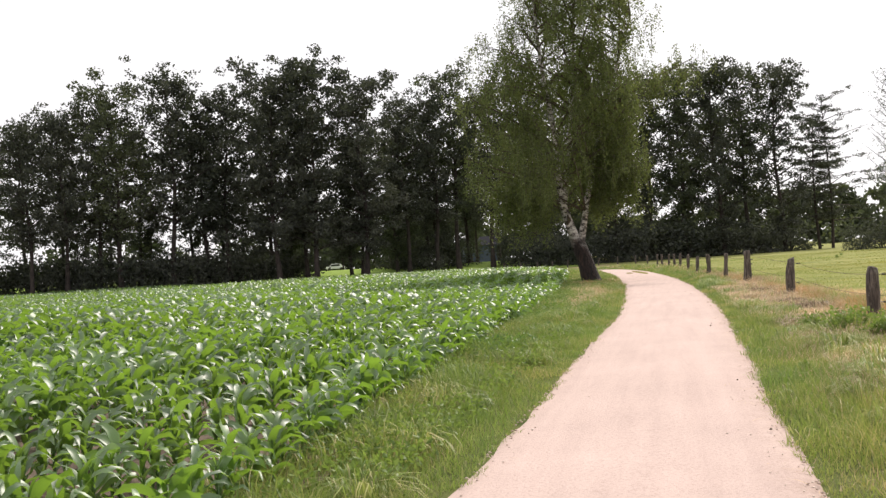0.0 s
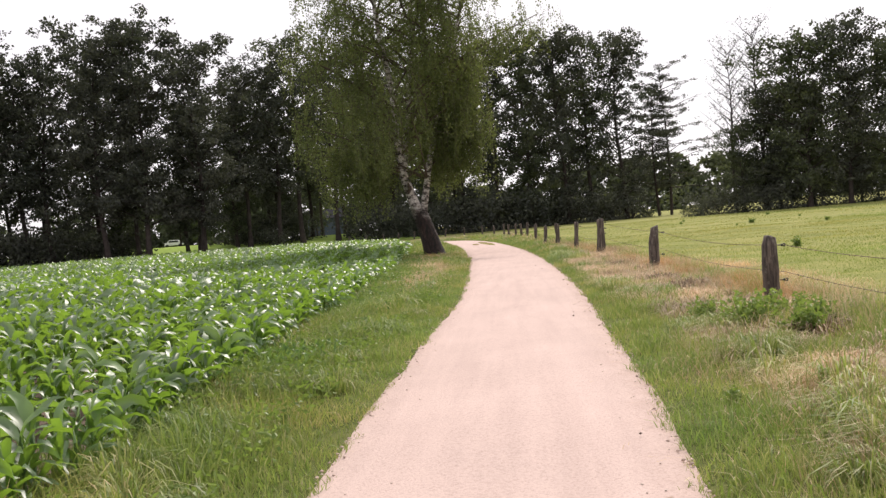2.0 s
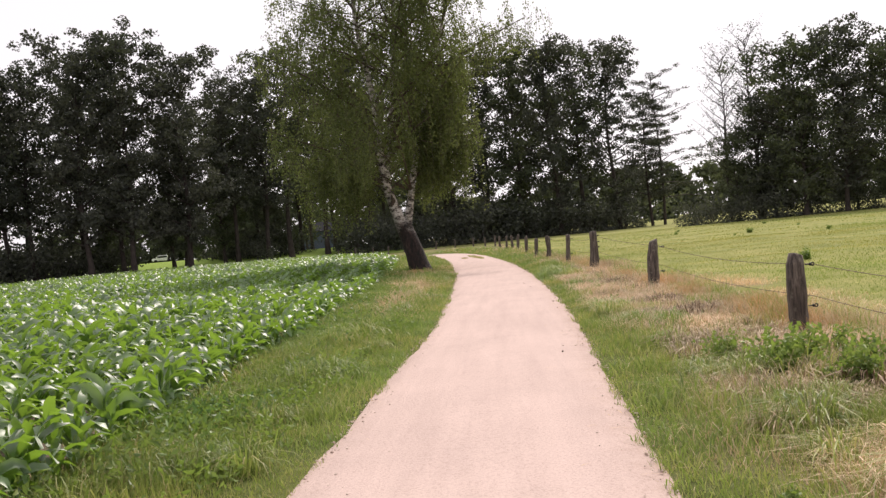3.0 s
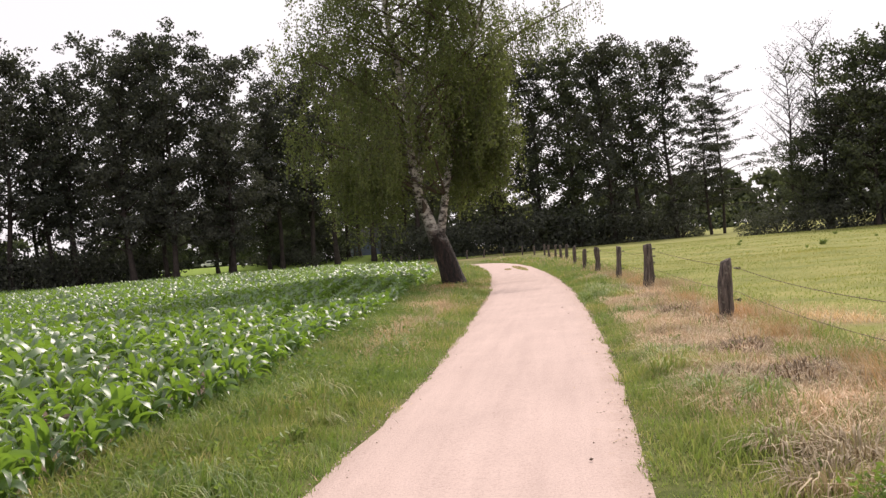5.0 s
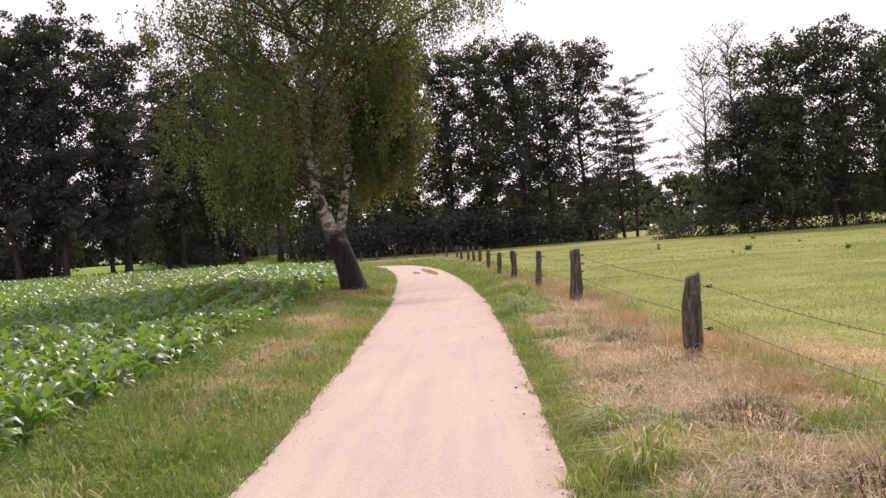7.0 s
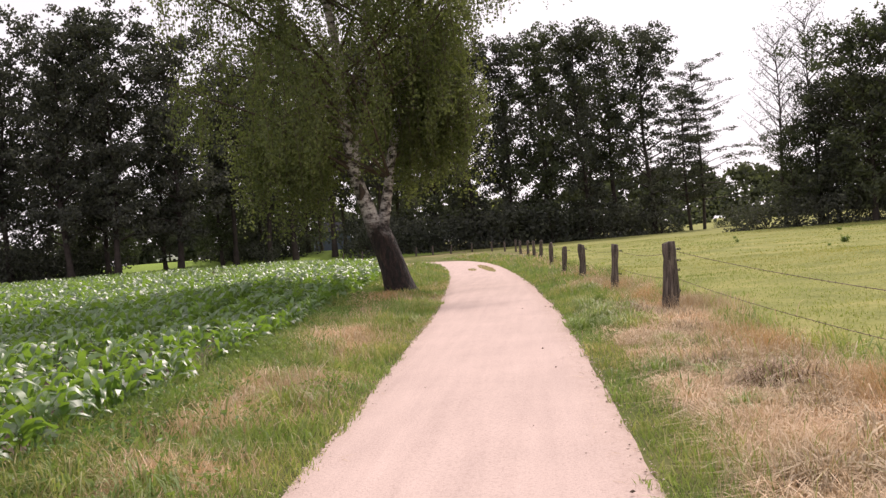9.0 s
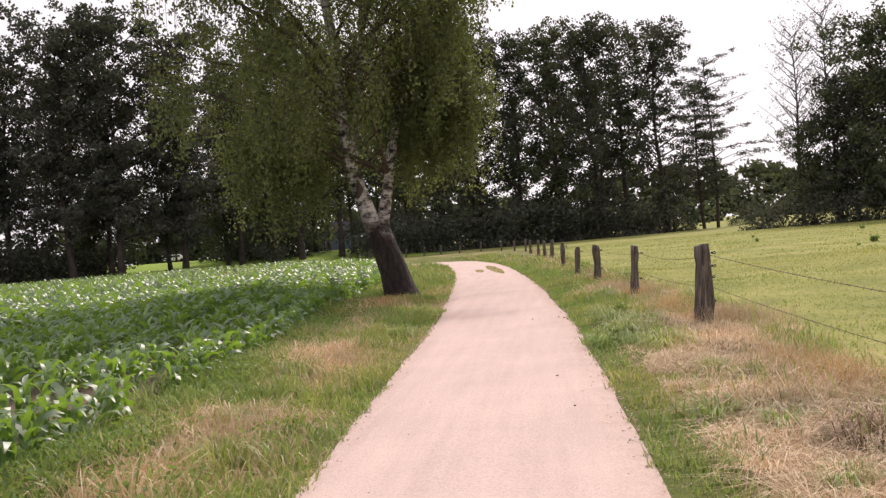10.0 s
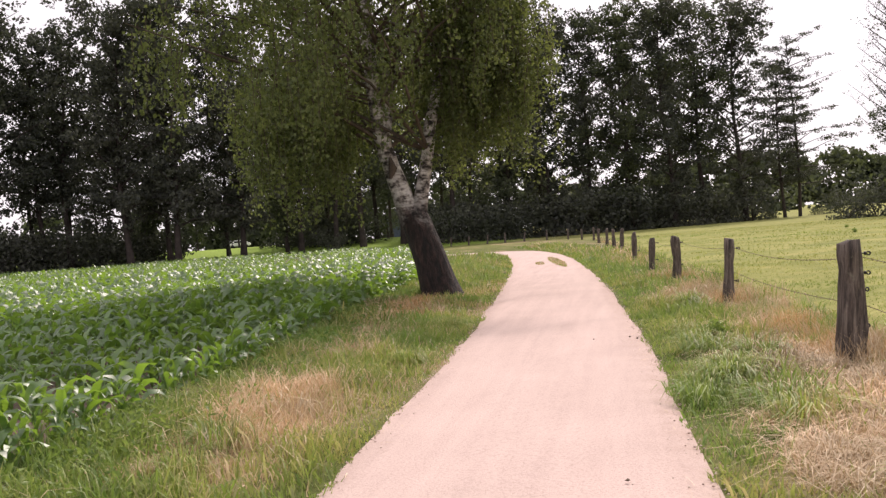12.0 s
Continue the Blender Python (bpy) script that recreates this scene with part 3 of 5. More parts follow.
WOOD_WEST = [(-56, 115, 20.5, 3), (-44, 122, 23.5, 4), (-32, 127, 24.5, 4), (-2, 140, 26.5, 4), (-50, 116, 21.9, 1), (-47, 119, 23.5, 0), (-41, 121, 26.6, 3), (-35, 123, 28.7, 0), (-29, 126, 26.7, 1), (-22, 123, 27.4, 5), (-17, 124, 28.7, 5), (-11, 127, 27.4, 6),
             (-6, 137, 25.9, 1), (1, 142, 30.2, 2), (6, 142, 27.2, 4), (12, 142, 29.0, 0)]
WOOD_NORTH = [(19, 142, 28.8, 10), (24, 143, 27.5, 9), (29, 142, 27.7, 1), (33, 140, 27.4, 10), (38, 138, 28.3, 9), (42.5, 140, 27.4, 2), (46.8, 139, 27.4, 9)]
WOOD_EAST = [(46.2, 100, 9.0, 7), (48.6, 99.5, 12.6, 8), (49.6, 98.5, 12.5, 8), (50.9, 95.5, 17.4, 7), (54.6, 93.5, 18.0, 8), (58.6, 92.5, 16.4, 7), (62, 90, 15.6, 7), (67, 88, 15.4, 8), (72, 86, 16.4, 7), (78, 84, 15.4, 8)]
VARS = TALL + DENSE + LOW + SKIRTED
rnd = random.Random(7)
for group_rows, label in ((WOOD_WEST, "tall dark leafy tree with bare lower trunk by the field"), (WOOD_NORTH, "tall dark leafy tree at the end of the lane"), (WOOD_EAST, "leafy tree of the wood edge beyond the meadow")):
    for x, y, H, k in group_rows:
        plant_tree(VARS[k], x, y, 0.97 * H / (16 if k in (7, 8) else 25), rnd.uniform(0, 360), label, "tree", "woodland trees")
# the rows behind them, thinner and a little lower
for i in range(24):
    x = -70 + i * 5.6 + rnd.uniform(-1.5, 1.5)
    y = (130 if x < -8 else 150) + rnd.uniform(-2, 7)
    if x > 46 or 6.0 < x < 8.5:
        continue
    plant_tree(BACK[i % 3], x, y, rnd.uniform(18, 25.5) / 25, rnd.uniform(0, 360), "slender dark tree in the back row of the wood", "tree", "woodland trees")
for x, y, H in ((7.4, 163, 23.0), (11.5, 165, 22.0), (4.2, 166, 21.0)):
    plant_tree(BACK[int(x) % 3], x, y, H / 25, x * 50, "slender dark tree in the back row of the wood", "tree", "woodland trees")
for i in range(7):
    x = 55 + i * 5.4 + rnd.uniform(-1, 1)
    plant_tree(LOW[i % 2], x, 103 - i * 1.3 + rnd.uniform(-2, 2), rnd.uniform(11, 14.5) / 16, rnd.uniform(0, 360), "leafy tree in the back row of the wood", "tree", "woodland trees")
for i in range(12):
    x = -36 + i * 5.0 + rnd.uniform(-1.5, 1.5)
    if 6 < x < 11:
        continue
    plant_tree(LOW[i % 2], x, rnd.uniform(176, 186), rnd.uniform(10.5, 13.5) / 16, rnd.uniform(0, 360), "low dark tree on the far side of the wood", "tree", "woodland trees")
for x, y, H, k in ((-22, 133, 18.0, 10), (-29, 136, 13.0, 9), (-40.5, 131, 11.0, 10), (-49, 127, 13.0, 9), (-14, 134, 20.0, 9), (-8, 139, 18.5, 10), (-2.5, 146, 19.0, 9), (-58, 120, 16.0, 10)):
    plant_tree(VARS[k], x, y, H / 25, rnd.uniform(0, 360), "leafy dark tree standing between the taller trunks", "tree", "woodland trees")
for i in range(16):
    x = (-9.5, -7, -4.5, -2, 0.3, 9, 11.5, 14, -24, -27, -30, -33.5, -37, -41, -45, -50)[i]
    plant_tree(UNDER[i % 3], x, (147 if x > -12 else 138) + rnd.uniform(-1.5, 2), rnd.uniform(1.1, 1.5), rnd.uniform(0, 360), "dark leafy undergrowth bush beneath the trees", "bush", "undergrowth bushes", "bush", names=("wood", "foliage"))
for x, y, s in ((50.2, 141, 0.45), (52.0, 144, 0.32), (58.0, 144, 0.34), (61.0, 146, 0.5), (64.5, 147, 0.55)):
    plant_tree(UNDER[int(x) % 3], x, y, s, x * 37, "low dark shrub beside the thin trees", "bush", "undergrowth bushes", "bush", names=("wood", "foliage"))
plant_tree(PINE, 54.9, 142, 1.0, 0, "thinly clad tree with long level limbs in drooping sprays", "tree", "", "tree")
plant_tree(PINE_SMALL, 53.2, 142.5, 1.0, 170, "smaller thinly clad tree with level limbs", "tree", "", "tree")
plant_tree(BARE, 46.5, 102, 0.96, 130, "thin small tree with sparse leaves and fine bare twigs", "tree", "", "tree")
plant_tree(BARE, 49.1, 101, 1.05, 0, "thin tree with sparse leaves and fine bare twigs", "tree", "", "tree")
for i in range(74):
    u = i / 73
    x = -62 + 118 * u + rnd.uniform(-1, 1)
    y = np.interp(x, [-62, -25, -5, 60], [119, 128, 139, 139]) + rnd.uniform(-2.5, 3)
    if (-15 < x < 9 and rnd.random() < 0.75) or -19.5 < x < -11 or 1 < x < 7 or x > 48:
        continue
    s = rnd.uniform(0.7, 1.2) * (1.3 if x > 10 else 1.4 if x < -15 else 0.8)
    plant_tree(UNDER[i % 3], x, float(y), s, rnd.uniform(0, 360), "dark leafy undergrowth bush beneath the trees", "bush", "undergrowth bushes", "bush", names=("wood", "foliage"))
for i in range(22):
    x = 42 + i * 2.0
    y = np.interp(x, [42, 56, 90], [101, 95.5, 82]) + rnd.uniform(-1.5, 1.0)
    plant_tree(UNDER[i % 3], x, float(y), rnd.uniform(0.65, 0.95), rnd.uniform(0, 360), "dark leafy undergrowth bush beneath the trees", "bush", "undergrowth bushes", "bush", names=("wood", "foliage"))


# ---- the leaning birch beside the lane ----
def birch(x, y):
    rng, r = np.random.default_rng(5), random.Random(5)
    top = new("birch_tree")
    top.location = (x, y, float(height(x, y)))
    trunk = tube([(0.1, 0, -0.15), (0.06, 0, 0.05), (0.0, 0, 0.35), (-0.1, 0, 0.8), (-0.24, 0, 1.3), (-0.37, 0, 1.75), (-0.45, 0, 2.0)], [0.55, 0.48, 0.405, 0.37, 0.34, 0.32, 0.27], 20, 0.05, 3)
    part("trunk", raw_mesh("birch_trunk", *trunk, BIRCH_BARK, True), top, "thick leaning trunk, black and cracked at the foot")
    stems = [
        ([(-0.45, 0, 1.75), (-0.62, 0, 2.3), (-0.82, 0.05, 3.0), (-0.97, 0.05, 3.5), (-1.1, 0.1, 4.9), (-1.12, 0.1, 6.9), (-1.5, 0.0, 9.5), (-1.7, 0, 12.5), (-1.6, 0, 15.5)], [0.27, 0.23, 0.2, 0.185, 0.16, 0.13, 0.1, 0.06, 0.02]),
        ([(-0.35, 0, 1.7), (-0.18, -0.03, 2.4), (0.0, -0.05, 3.2), (0.1, -0.1, 3.8), (0.5, -0.2, 5.3), (1.1, -0.3, 7.6), (1.9, -0.4, 10), (2.6, -0.5, 12)], [0.2, 0.155, 0.14, 0.13, 0.1, 0.08, 0.055, 0.02]),
        ([(-0.98, 0.05, 3.4), (-0.8, 0.3, 4.3), (-0.4, 0.5, 6.9), (0.0, 0.7, 10.0), (0.3, 0.8, 14.0), (0.4, 0.8, 16.5)], [0.14, 0.12, 0.1, 0.08, 0.045, 0.015])]
    for P, R in stems:
        part("stem", raw_mesh("birch_stem", *tube(P, R, 12, 0.05, 9), BIRCH_BARK, True), top, "white papery stem with dark scars")
    # burr below the fork
    burr = tube([(-0.86, -0.2, 2.75), (-0.8, -0.3, 2.95), (-0.84, -0.2, 3.2)], [0.04, 0.1, 0.03], 8, 0.2, 4)
    part("burr", raw_mesh("birch_burr", *burr, TWIG, True), top, "dark knotty burr")
    boughs, twigs, pts = [], [], []
    EZ, EC, ER = [2.5, 4, 6, 8, 10, 12, 14, 16, 17.6], [-1.8, -1.5, -0.8, -0.6, -0.5, -0.2, -0.1, 0, 0], [1.8, 3.3, 4.6, 5.2, 4.8, 4.3, 3.8, 2.6, 0.6]
    for i in range(120):
        z = 4.4 + 13.0 * (i + r.random()) / 120
        P, R = stems[i % 3]
        zb = max(P[0][2] + 1.6, z - r.uniform(0.8, 3.0))
        zs = [p[2] for p in P]
        b = Vector((float(np.interp(zb, zs, [p[0] for p in P])), float(np.interp(zb, zs, [p[1] for p in P])), min(zb, zs[-1])))
        a = i * 2.4 + r.uniform(-0.5, 0.5)
        wide = float(np.interp(z, EZ, ER)) * r.uniform(0.35, 1.0) ** 0.6 * (1.2 if z < 9 and math.cos(a) < 0 and math.sin(a) < -0.4 else 1.0) * (0.62 + 0.62 * float(vnoise(math.cos(a) * 2.2 + 5, math.sin(a) * 2.2 + z * 0.75, 1.1, 88)))
        tgt = Vector((float(np.interp(z, EZ, EC)) + math.cos(a) * wide, math.sin(a) * wide - 0.8, z))
        m = b.lerp(tgt, 0.5) + Vector((0, 0, 0.35))
        boughs.append(tube([b, m, tgt], [0.05, 0.03, 0.01], 5))
        for j in range(38):
            w = 0.25 + 0.75 * r.random() ** 0.7
            s = (b.lerp(m, w * 2) if w < 0.5 else m.lerp(tgt, w * 2 - 1)) + Vector((r.gauss(0, 0.38), r.gauss(0, 0.38), r.gauss(0.1, 0.32)))
            inner = abs(s.x + 0.4) < 1.5 and -4.5 < s.y < 0.6
            if (inner and s.z < 6.4 and r.random() < 0.75) or (inner and s.z < 7.5 and r.random() < 0.5) or (s.z > 10.5 and r.random() < 0.3) or r.random() < 0.3:
                continue
            L = r.uniform(0.4, 1.5) * (1.35 if s.z < 7 else 0.85)
            e = s + Vector((r.gauss(0, 0.16), r.gauss(0, 0.16), -min(L, max(0.3, s.z - 1.9 - r.random()))))
            twigs.append(tube([s, e], [0.008, 0.004], 3))
            n = int(35 * L + 15)
            t = np.linspace(0.05, 1, n)[:, None]
            pts.append(np.array(s) * (1 - t) + np.array(e) * t + rng.normal(0, 0.11, (n, 3)))
    for i in range(12):
        b = Vector((0.35 + 0.1 * i, -0.2, 4.8 + 0.35 * i))
        tgt = Vector((1.3 + r.uniform(-0.8, 1.5), r.uniform(-0.6, 1.5), 5.2 + r.uniform(-0.4, 1.6)))
        m = b.lerp(tgt, 0.5) + Vector((0, 0, 0.3))
        boughs.append(tube([b, m, tgt], [0.035, 0.022, 0.008], 5))
        for j in range(34):
            s = m.lerp(tgt, r.random()) + Vector((r.gauss(0, 0.3), r.gauss(0, 0.35), r.gauss(0, 0.25)))
            L = r.uniform(0.8, 2.6)
            e = s + Vector((r.gauss(0, 0.12), r.gauss(0, 0.12), -min(L, s.z - 2.0)))
            twigs.append(tube([s, e], [0.007, 0.003], 3))
            n = int(26 * L)
            t = np.linspace(0.05, 1, n)[:, None]
            pts.append(np.array(s) * (1 - t) + np.array(e) * t + rng.normal(0, 0.09, (n, 3)))
    # low weeping strands on the field side
    for i in range(14):
        tgt = Vector((r.uniform(-4.2, -2.0), r.uniform(-1.6, 2.2), r.uniform(4.2, 5.6)))
        b = Vector((-1.05, 0.1, 4.4 + 0.1 * i))
        boughs.append(tube([b, b.lerp(tgt, 0.5) + Vector((0, 0, 0.3)), tgt], [0.03, 0.02, 0.008], 5))
        for j in range(13):
            s = b.lerp(tgt, r.uniform(0.5, 1.05)) + Vector((r.gauss(0, 0.3), r.gauss(0, 0.3), r.gauss(0, 0.25)))
            e = s + Vector((r.gauss(0, 0.1), r.gauss(0, 0.1), -min(r.uniform(0.9, 2.9), s.z - 1.7)))
            twigs.append(tube([s, e], [0.007, 0.003], 3))
            n = int(22 * (s.z - e.z)) + 6
            t = np.linspace(0.05, 1, n)[:, None]
            pts.append(np.array(s) * (1 - t) + np.array(e) * t + rng.normal(0, 0.09, (n, 3)))
    # the long bough that reaches out over the lane
    over = [(1.0, -0.3, 7.2), (2.0, -0.5, 8.3), (3.5, -0.6, 9.1), (5.3, -0.6, 9.9)]
    field_side = [(-1.2, 0, 5.6), (-2.2, -1.4, 6.8), (-3.6, -2.8, 7.6), (-5.1, -4.0, 8.2)]
    for line in (over, field_side):
        boughs.append(tube(line, [0.09, 0.06, 0.04, 0.012], 6))
    for j in range(400):
        line = over if j % 2 else field_side
        q = r.random() * 2.99
        k = int(q)
        s = Vector(line[k]).lerp(Vector(line[k + 1]), q - k) + Vector((r.gauss(0, 0.5), r.gauss(0, 0.6), r.gauss(0, 0.4)))
        e = s + Vector((r.gauss(0, 0.1), r.gauss(0, 0.1), -r.uniform(0.3, 1.2)))
        twigs.append(tube([s, e], [0.008, 0.004], 3))
        t = np.linspace(0, 1, 20)[:, None]
        pts.append(np.array(s) * (1 - t) + np.array(e) * t + rng.normal(0, 0.09, (20, 3)))
    for bough in boughs:
        part("bough", raw_mesh("birch_bough", *bough, TWIG, True), top)
    tv, tf = join(twigs)
    part("twig_spray", raw_mesh("birch_twigs", tv, tf, TWIG), top, "fine hanging twigs")
    v, f = leaves(np.concatenate(pts), 0.092, 0.069, rng, 0.9)
    part("crown", raw_mesh("birch_crown", v, f, BIRCH_LEAF), top, "weeping olive-green foliage")
    return tagged(top, "leaning forked birch with white stems and weeping foliage beside the lane", "birch tree")


birch(6.7, 46.4)


# ---- maize ----
def maize_leaf(r, rng, segs, halves, base_h, az, length, width, start, end):
    """An arching strap leaf from the stalk: it leaves at the angle start above level and its tip hangs at end."""
    n = segs + 1
    t = np.linspace(0, 1, n)
    el = np.radians(start + (end - start) * t ** 1.6)
    az_t = az + rng.normal(0, 0.35) * t
    step = length / segs
    dx, dz = np.cos(el) * step, np.sin(el) * step
    out = np.concatenate([[0], np.cumsum((dx[1:] + dx[:-1]) / 2)])
    up = np.concatenate([[0], np.cumsum((dz[1:] + dz[:-1]) / 2)])
    w = width * np.sin(np.pi * (0.16 + 0.8 * t ** 0.8)) ** 0.8
    w[-1] = width * 0.05
    c, s = np.cos(az_t), np.sin(az_t)
    mid = np.stack([out * c, out * s, base_h + up], 1)
    tilt = rng.normal(0, 0.3) + rng.normal(0, 0.8) * t
    normal = np.stack([-np.sin(el) * c, -np.sin(el) * s, np.cos(el)], 1)
    level = np.stack([-s, c, np.zeros(n)], 1)
    side = level * np.cos(tilt)[:, None] + normal * np.sin(tilt)[:, None]
    face = normal * np.cos(tilt)[:, None] - level * np.sin(tilt)[:, None]
    half = (w * 0.5)[:, None]
    wave = rng.normal(0, 0.13, (2, n, 1)) * width
    L = mid + side * half + face * (half * 0.35 + wave[0])
    R = mid - side * half + face * (half * 0.35 + wave[1])
    i = np.arange(segs)
    if halves:
        v = np.concatenate([L, mid, R])
        f = np.concatenate([np.stack([i, i + 1, i + 1 + n, i + n], 1), np.stack([i + n, i + n + 1, i + 2 * n + 1, i + 2 * n], 1)])
    else:
        v = np.concatenate([L, R])
        f = np.stack([i, i + 1, i + 1 + n, i + n], 1)
    return v, f


def maize_plant(seed, segs, halves, count, H=0.66):
    """Leaf pieces and stalk of one young plant: low leaves spread and hang, the whorl at the top stands up."""
    r, rng = random.Random(seed), np.random.default_rng(seed)
    turn = r.uniform(0, math.pi)
    out = []
    for i in range(count):
        u = i / (count - 1)
        h = H * (0.06 + 0.56 * u)
        az = turn + (i % 2) * math.pi + r.uniform(-0.6, 0.6)
        ln = 0.38 * (0.6 + 0.5 * math.sin(math.pi * (0.15 + 0.7 * u))) * r.uniform(0.85, 1.15)
        wd = 0.08 * (0.7 + 0.4 * math.sin(math.pi * (0.1 + 0.75 * u))) * r.uniform(0.85, 1.15) * (1 if halves else 1.08)
        start = r.uniform(56, 74) + 12 * u
        end = r.uniform(-95, -45) + 60 * max(0.0, u - 0.55) / 0.45
        out.append(maize_leaf(r, rng, segs, halves, h, az, ln, wd, start, end))
    stalk = tube([(0, 0, -0.05), (0, 0, H * 0.4), (0.01, 0, H * 0.7)], [0.014, 0.012, 0.006], 5)
    return out, stalk


def scatter(template_v, template_f, x, y, z, turn, scale):
    """Copies of one template at many places, as one array."""
    n, m = len(x), len(template_v)
    c, s = np.cos(turn)[:, None], np.sin(turn)[:, None]
    tv = template_v
    X = (tv[None, :, 0] * c - tv[None, :, 1] * s) * scale[:, None] + x[:, None]
    Y = (tv[None, :, 0] * s + tv[None, :, 1] * c) * scale[:, None] + y[:, None]
    Z = tv[None, :, 2] * scale[:, None] + z[:, None]
    V = np.stack([X, Y, Z], 2).reshape(-1, 3)
    F = (template_f[None] + (np.arange(n) * m)[:, None, None]).reshape(-1, template_f.shape[1])
    return V, F


def stack(pairs):
    n, V, F = 0, [], []
    for v, f in pairs:
        V.append(v)
        F.append(f + n)
        n += len(v)
    return np.concatenate(V), np.concatenate(F)


rng = np.random.default_rng(42)
spots = []
ROW = 0.72
# rows run along the lane side of the field, each following the field's edge
for row in range(100):
    step = 0.15 if row < 30 else 0.2
    ys = np.arange(-6, 125, step) + rng.uniform(-0.05, 0.05)
    ys = ys + rng.normal(0, 0.03, len(ys))
    xs = np.interp(ys, CROP_Y, CROP_X) - 0.15 - row * ROW + rng.normal(0, 0.04, len(ys)) + 0.12 * (vnoise(ys, row * 3.0, 2.0, 9) - 0.5)
    keep = (xs > -0.53 * (ys + 3) - 5) | ((xs > -24) & (ys < 45))
    far = ys > 60
    keep &= ~far | (rng.random(len(ys)) < 0.27)
    keep &= (xs > -0.53 * (ys + 3) - 5) | (rng.random(len(ys)) < 0.85)
    # a thin, gappy stand by the headland near the birch
    thin = (row < 4) & (ys > 22) & (ys < 50)
    keep &= ~thin | (vnoise(xs, ys, 1.6, 12) > 0.18)
    spots.append(np.stack([xs[keep], ys[keep], np.full(keep.sum(), row)], 1))
spots = np.concatenate(spots)
grow = 0.72 + 0.5 * vnoise(spots[:, 0], spots[:, 1], 6.0, 13) + rng.normal(0, 0.07, len(spots))
grow *= np.where(spots[:, 2] < 3, 0.86, 1.0)
own = (spots[:, 2] < 3) & (spots[:, 1] > 8.5) & (spots[:, 1] < 36)
idx = np.where(own)[0]
idx = idx[rng.permutation(len(idx))[:150]]
single = np.zeros(len(spots), bool)
single[idx] = True
dist = spots[:, 1] - 8 - 0.4 * spots[:, 0]
aside = spots[:, 0] < -0.53 * (spots[:, 1] + 3) - 5
near = (dist < 13) & ~single & ~aside
midf = (dist >= 13) & (dist < 44) & ~single & ~aside
farf = ((dist >= 44) | aside) & ~single


def crop(mask, segs, halves, count, variants, seed, wide=1.0):
    pairs = []
    which = rng.integers(0, variants, len(spots))
    for k in range(variants):
        pieces, stalk = maize_plant(seed + k, segs, halves, count)
        if halves:
            pieces = pieces + [(np.array(stalk[0]), np.array(stalk[1]))]
        tv, tf = stack(pieces)
        tv = tv * np.array([wide, wide, 1.0])
        m = mask & (which == k)
        s = spots[m]
        pairs.append(scatter(tv, tf, s[:, 0], s[:, 1], height(s[:, 0], s[:, 1]) + 0.015, rng.uniform(0, 6.28, m.sum()), grow[m]))
    return stack(pairs)


near_v = crop(near, 5, True, 9, 16, 100)
mid_v = crop(midf, 4, False, 7, 10, 200, 1.05)
far_v = crop(farf, 3, False, 4, 6, 300, 1.25)
V, F = stack([near_v, mid_v, far_v])
tagged(new("maize_crop", raw_mesh("maize_crop", V, F, MAIZE, True)), "dense knee-high green maize crop with arching glossy leaves", "maize", kind="stuff")

models = []
for k in range(5):
    pieces, stalk = maize_plant(400 + k, 5, True, 8)
    ob = new("maize_plant", raw_mesh("maize_stalk", *stalk, STALK, True))
    for v, f in pieces:
        part("leaf", raw_mesh("maize_leaf", v, f, MAIZE, True), ob)
    tagged(ob, "young green maize plant with arching strap leaves at the field edge", "maize plant", "maize plants of the edge rows")
    models.append(ob)
for j, i in enumerate(idx):
    x, y, _ = spots[i]
    s = float(grow[i])
    m = pose(x, y, float(height(x, y)) + 0.015, 0, 0, float(rng.uniform(0, 360)))
    if j < 5:
        ob = models[j]
        ob.matrix_basis = m
    else:
        ob = copy_thing(models[j % 5], m)
    ob.scale = (s, s, s)


# ---- grass ----
def blades(x, y, length, width, lean, rng, lift=0.0):
    """Bent tapering blades, one island each."""
    n = len(x)
    z = height(x, y) - 0.01 + lift
    a = rng.uniform(0, 2 * math.pi, n)
    b = rng.uniform(0, 2 * math.pi, n)
    L = length * rng.uniform(0.55, 1.35, n)
    k = lean * rng.uniform(0.3, 1.6, n)
    w = width * rng.uniform(0.7, 1.4, n)
    base = np.stack([x, y, z], 1)
    dirn = np.stack([np.cos(a), np.sin(a), np.zeros(n)], 1)
    side = np.stack([np.cos(b), np.sin(b), np.zeros(n)], 1) * (w / 2)[:, None]
    up = np.array([0, 0, 1.0])
    midp = base + dirn * (L * k * 0.35)[:, None] + up * (L * 0.58)[:, None]
    tip = base + dirn * (L * k)[:, None] + up * (L * (1 - 0.35 * np.minimum(k, 1.6)))[:, None]
    v = np.stack([base - side, base + side, midp + side * 0.75, midp - side * 0.75, tip], 1).reshape(-1, 3)
    i = np.arange(n) * 5
    f = np.concatenate([np.stack([i, i + 1, i + 2], 1), np.stack([i, i + 2, i + 3], 1), np.stack([i + 3, i + 2, i + 4], 1)])
    return v, f


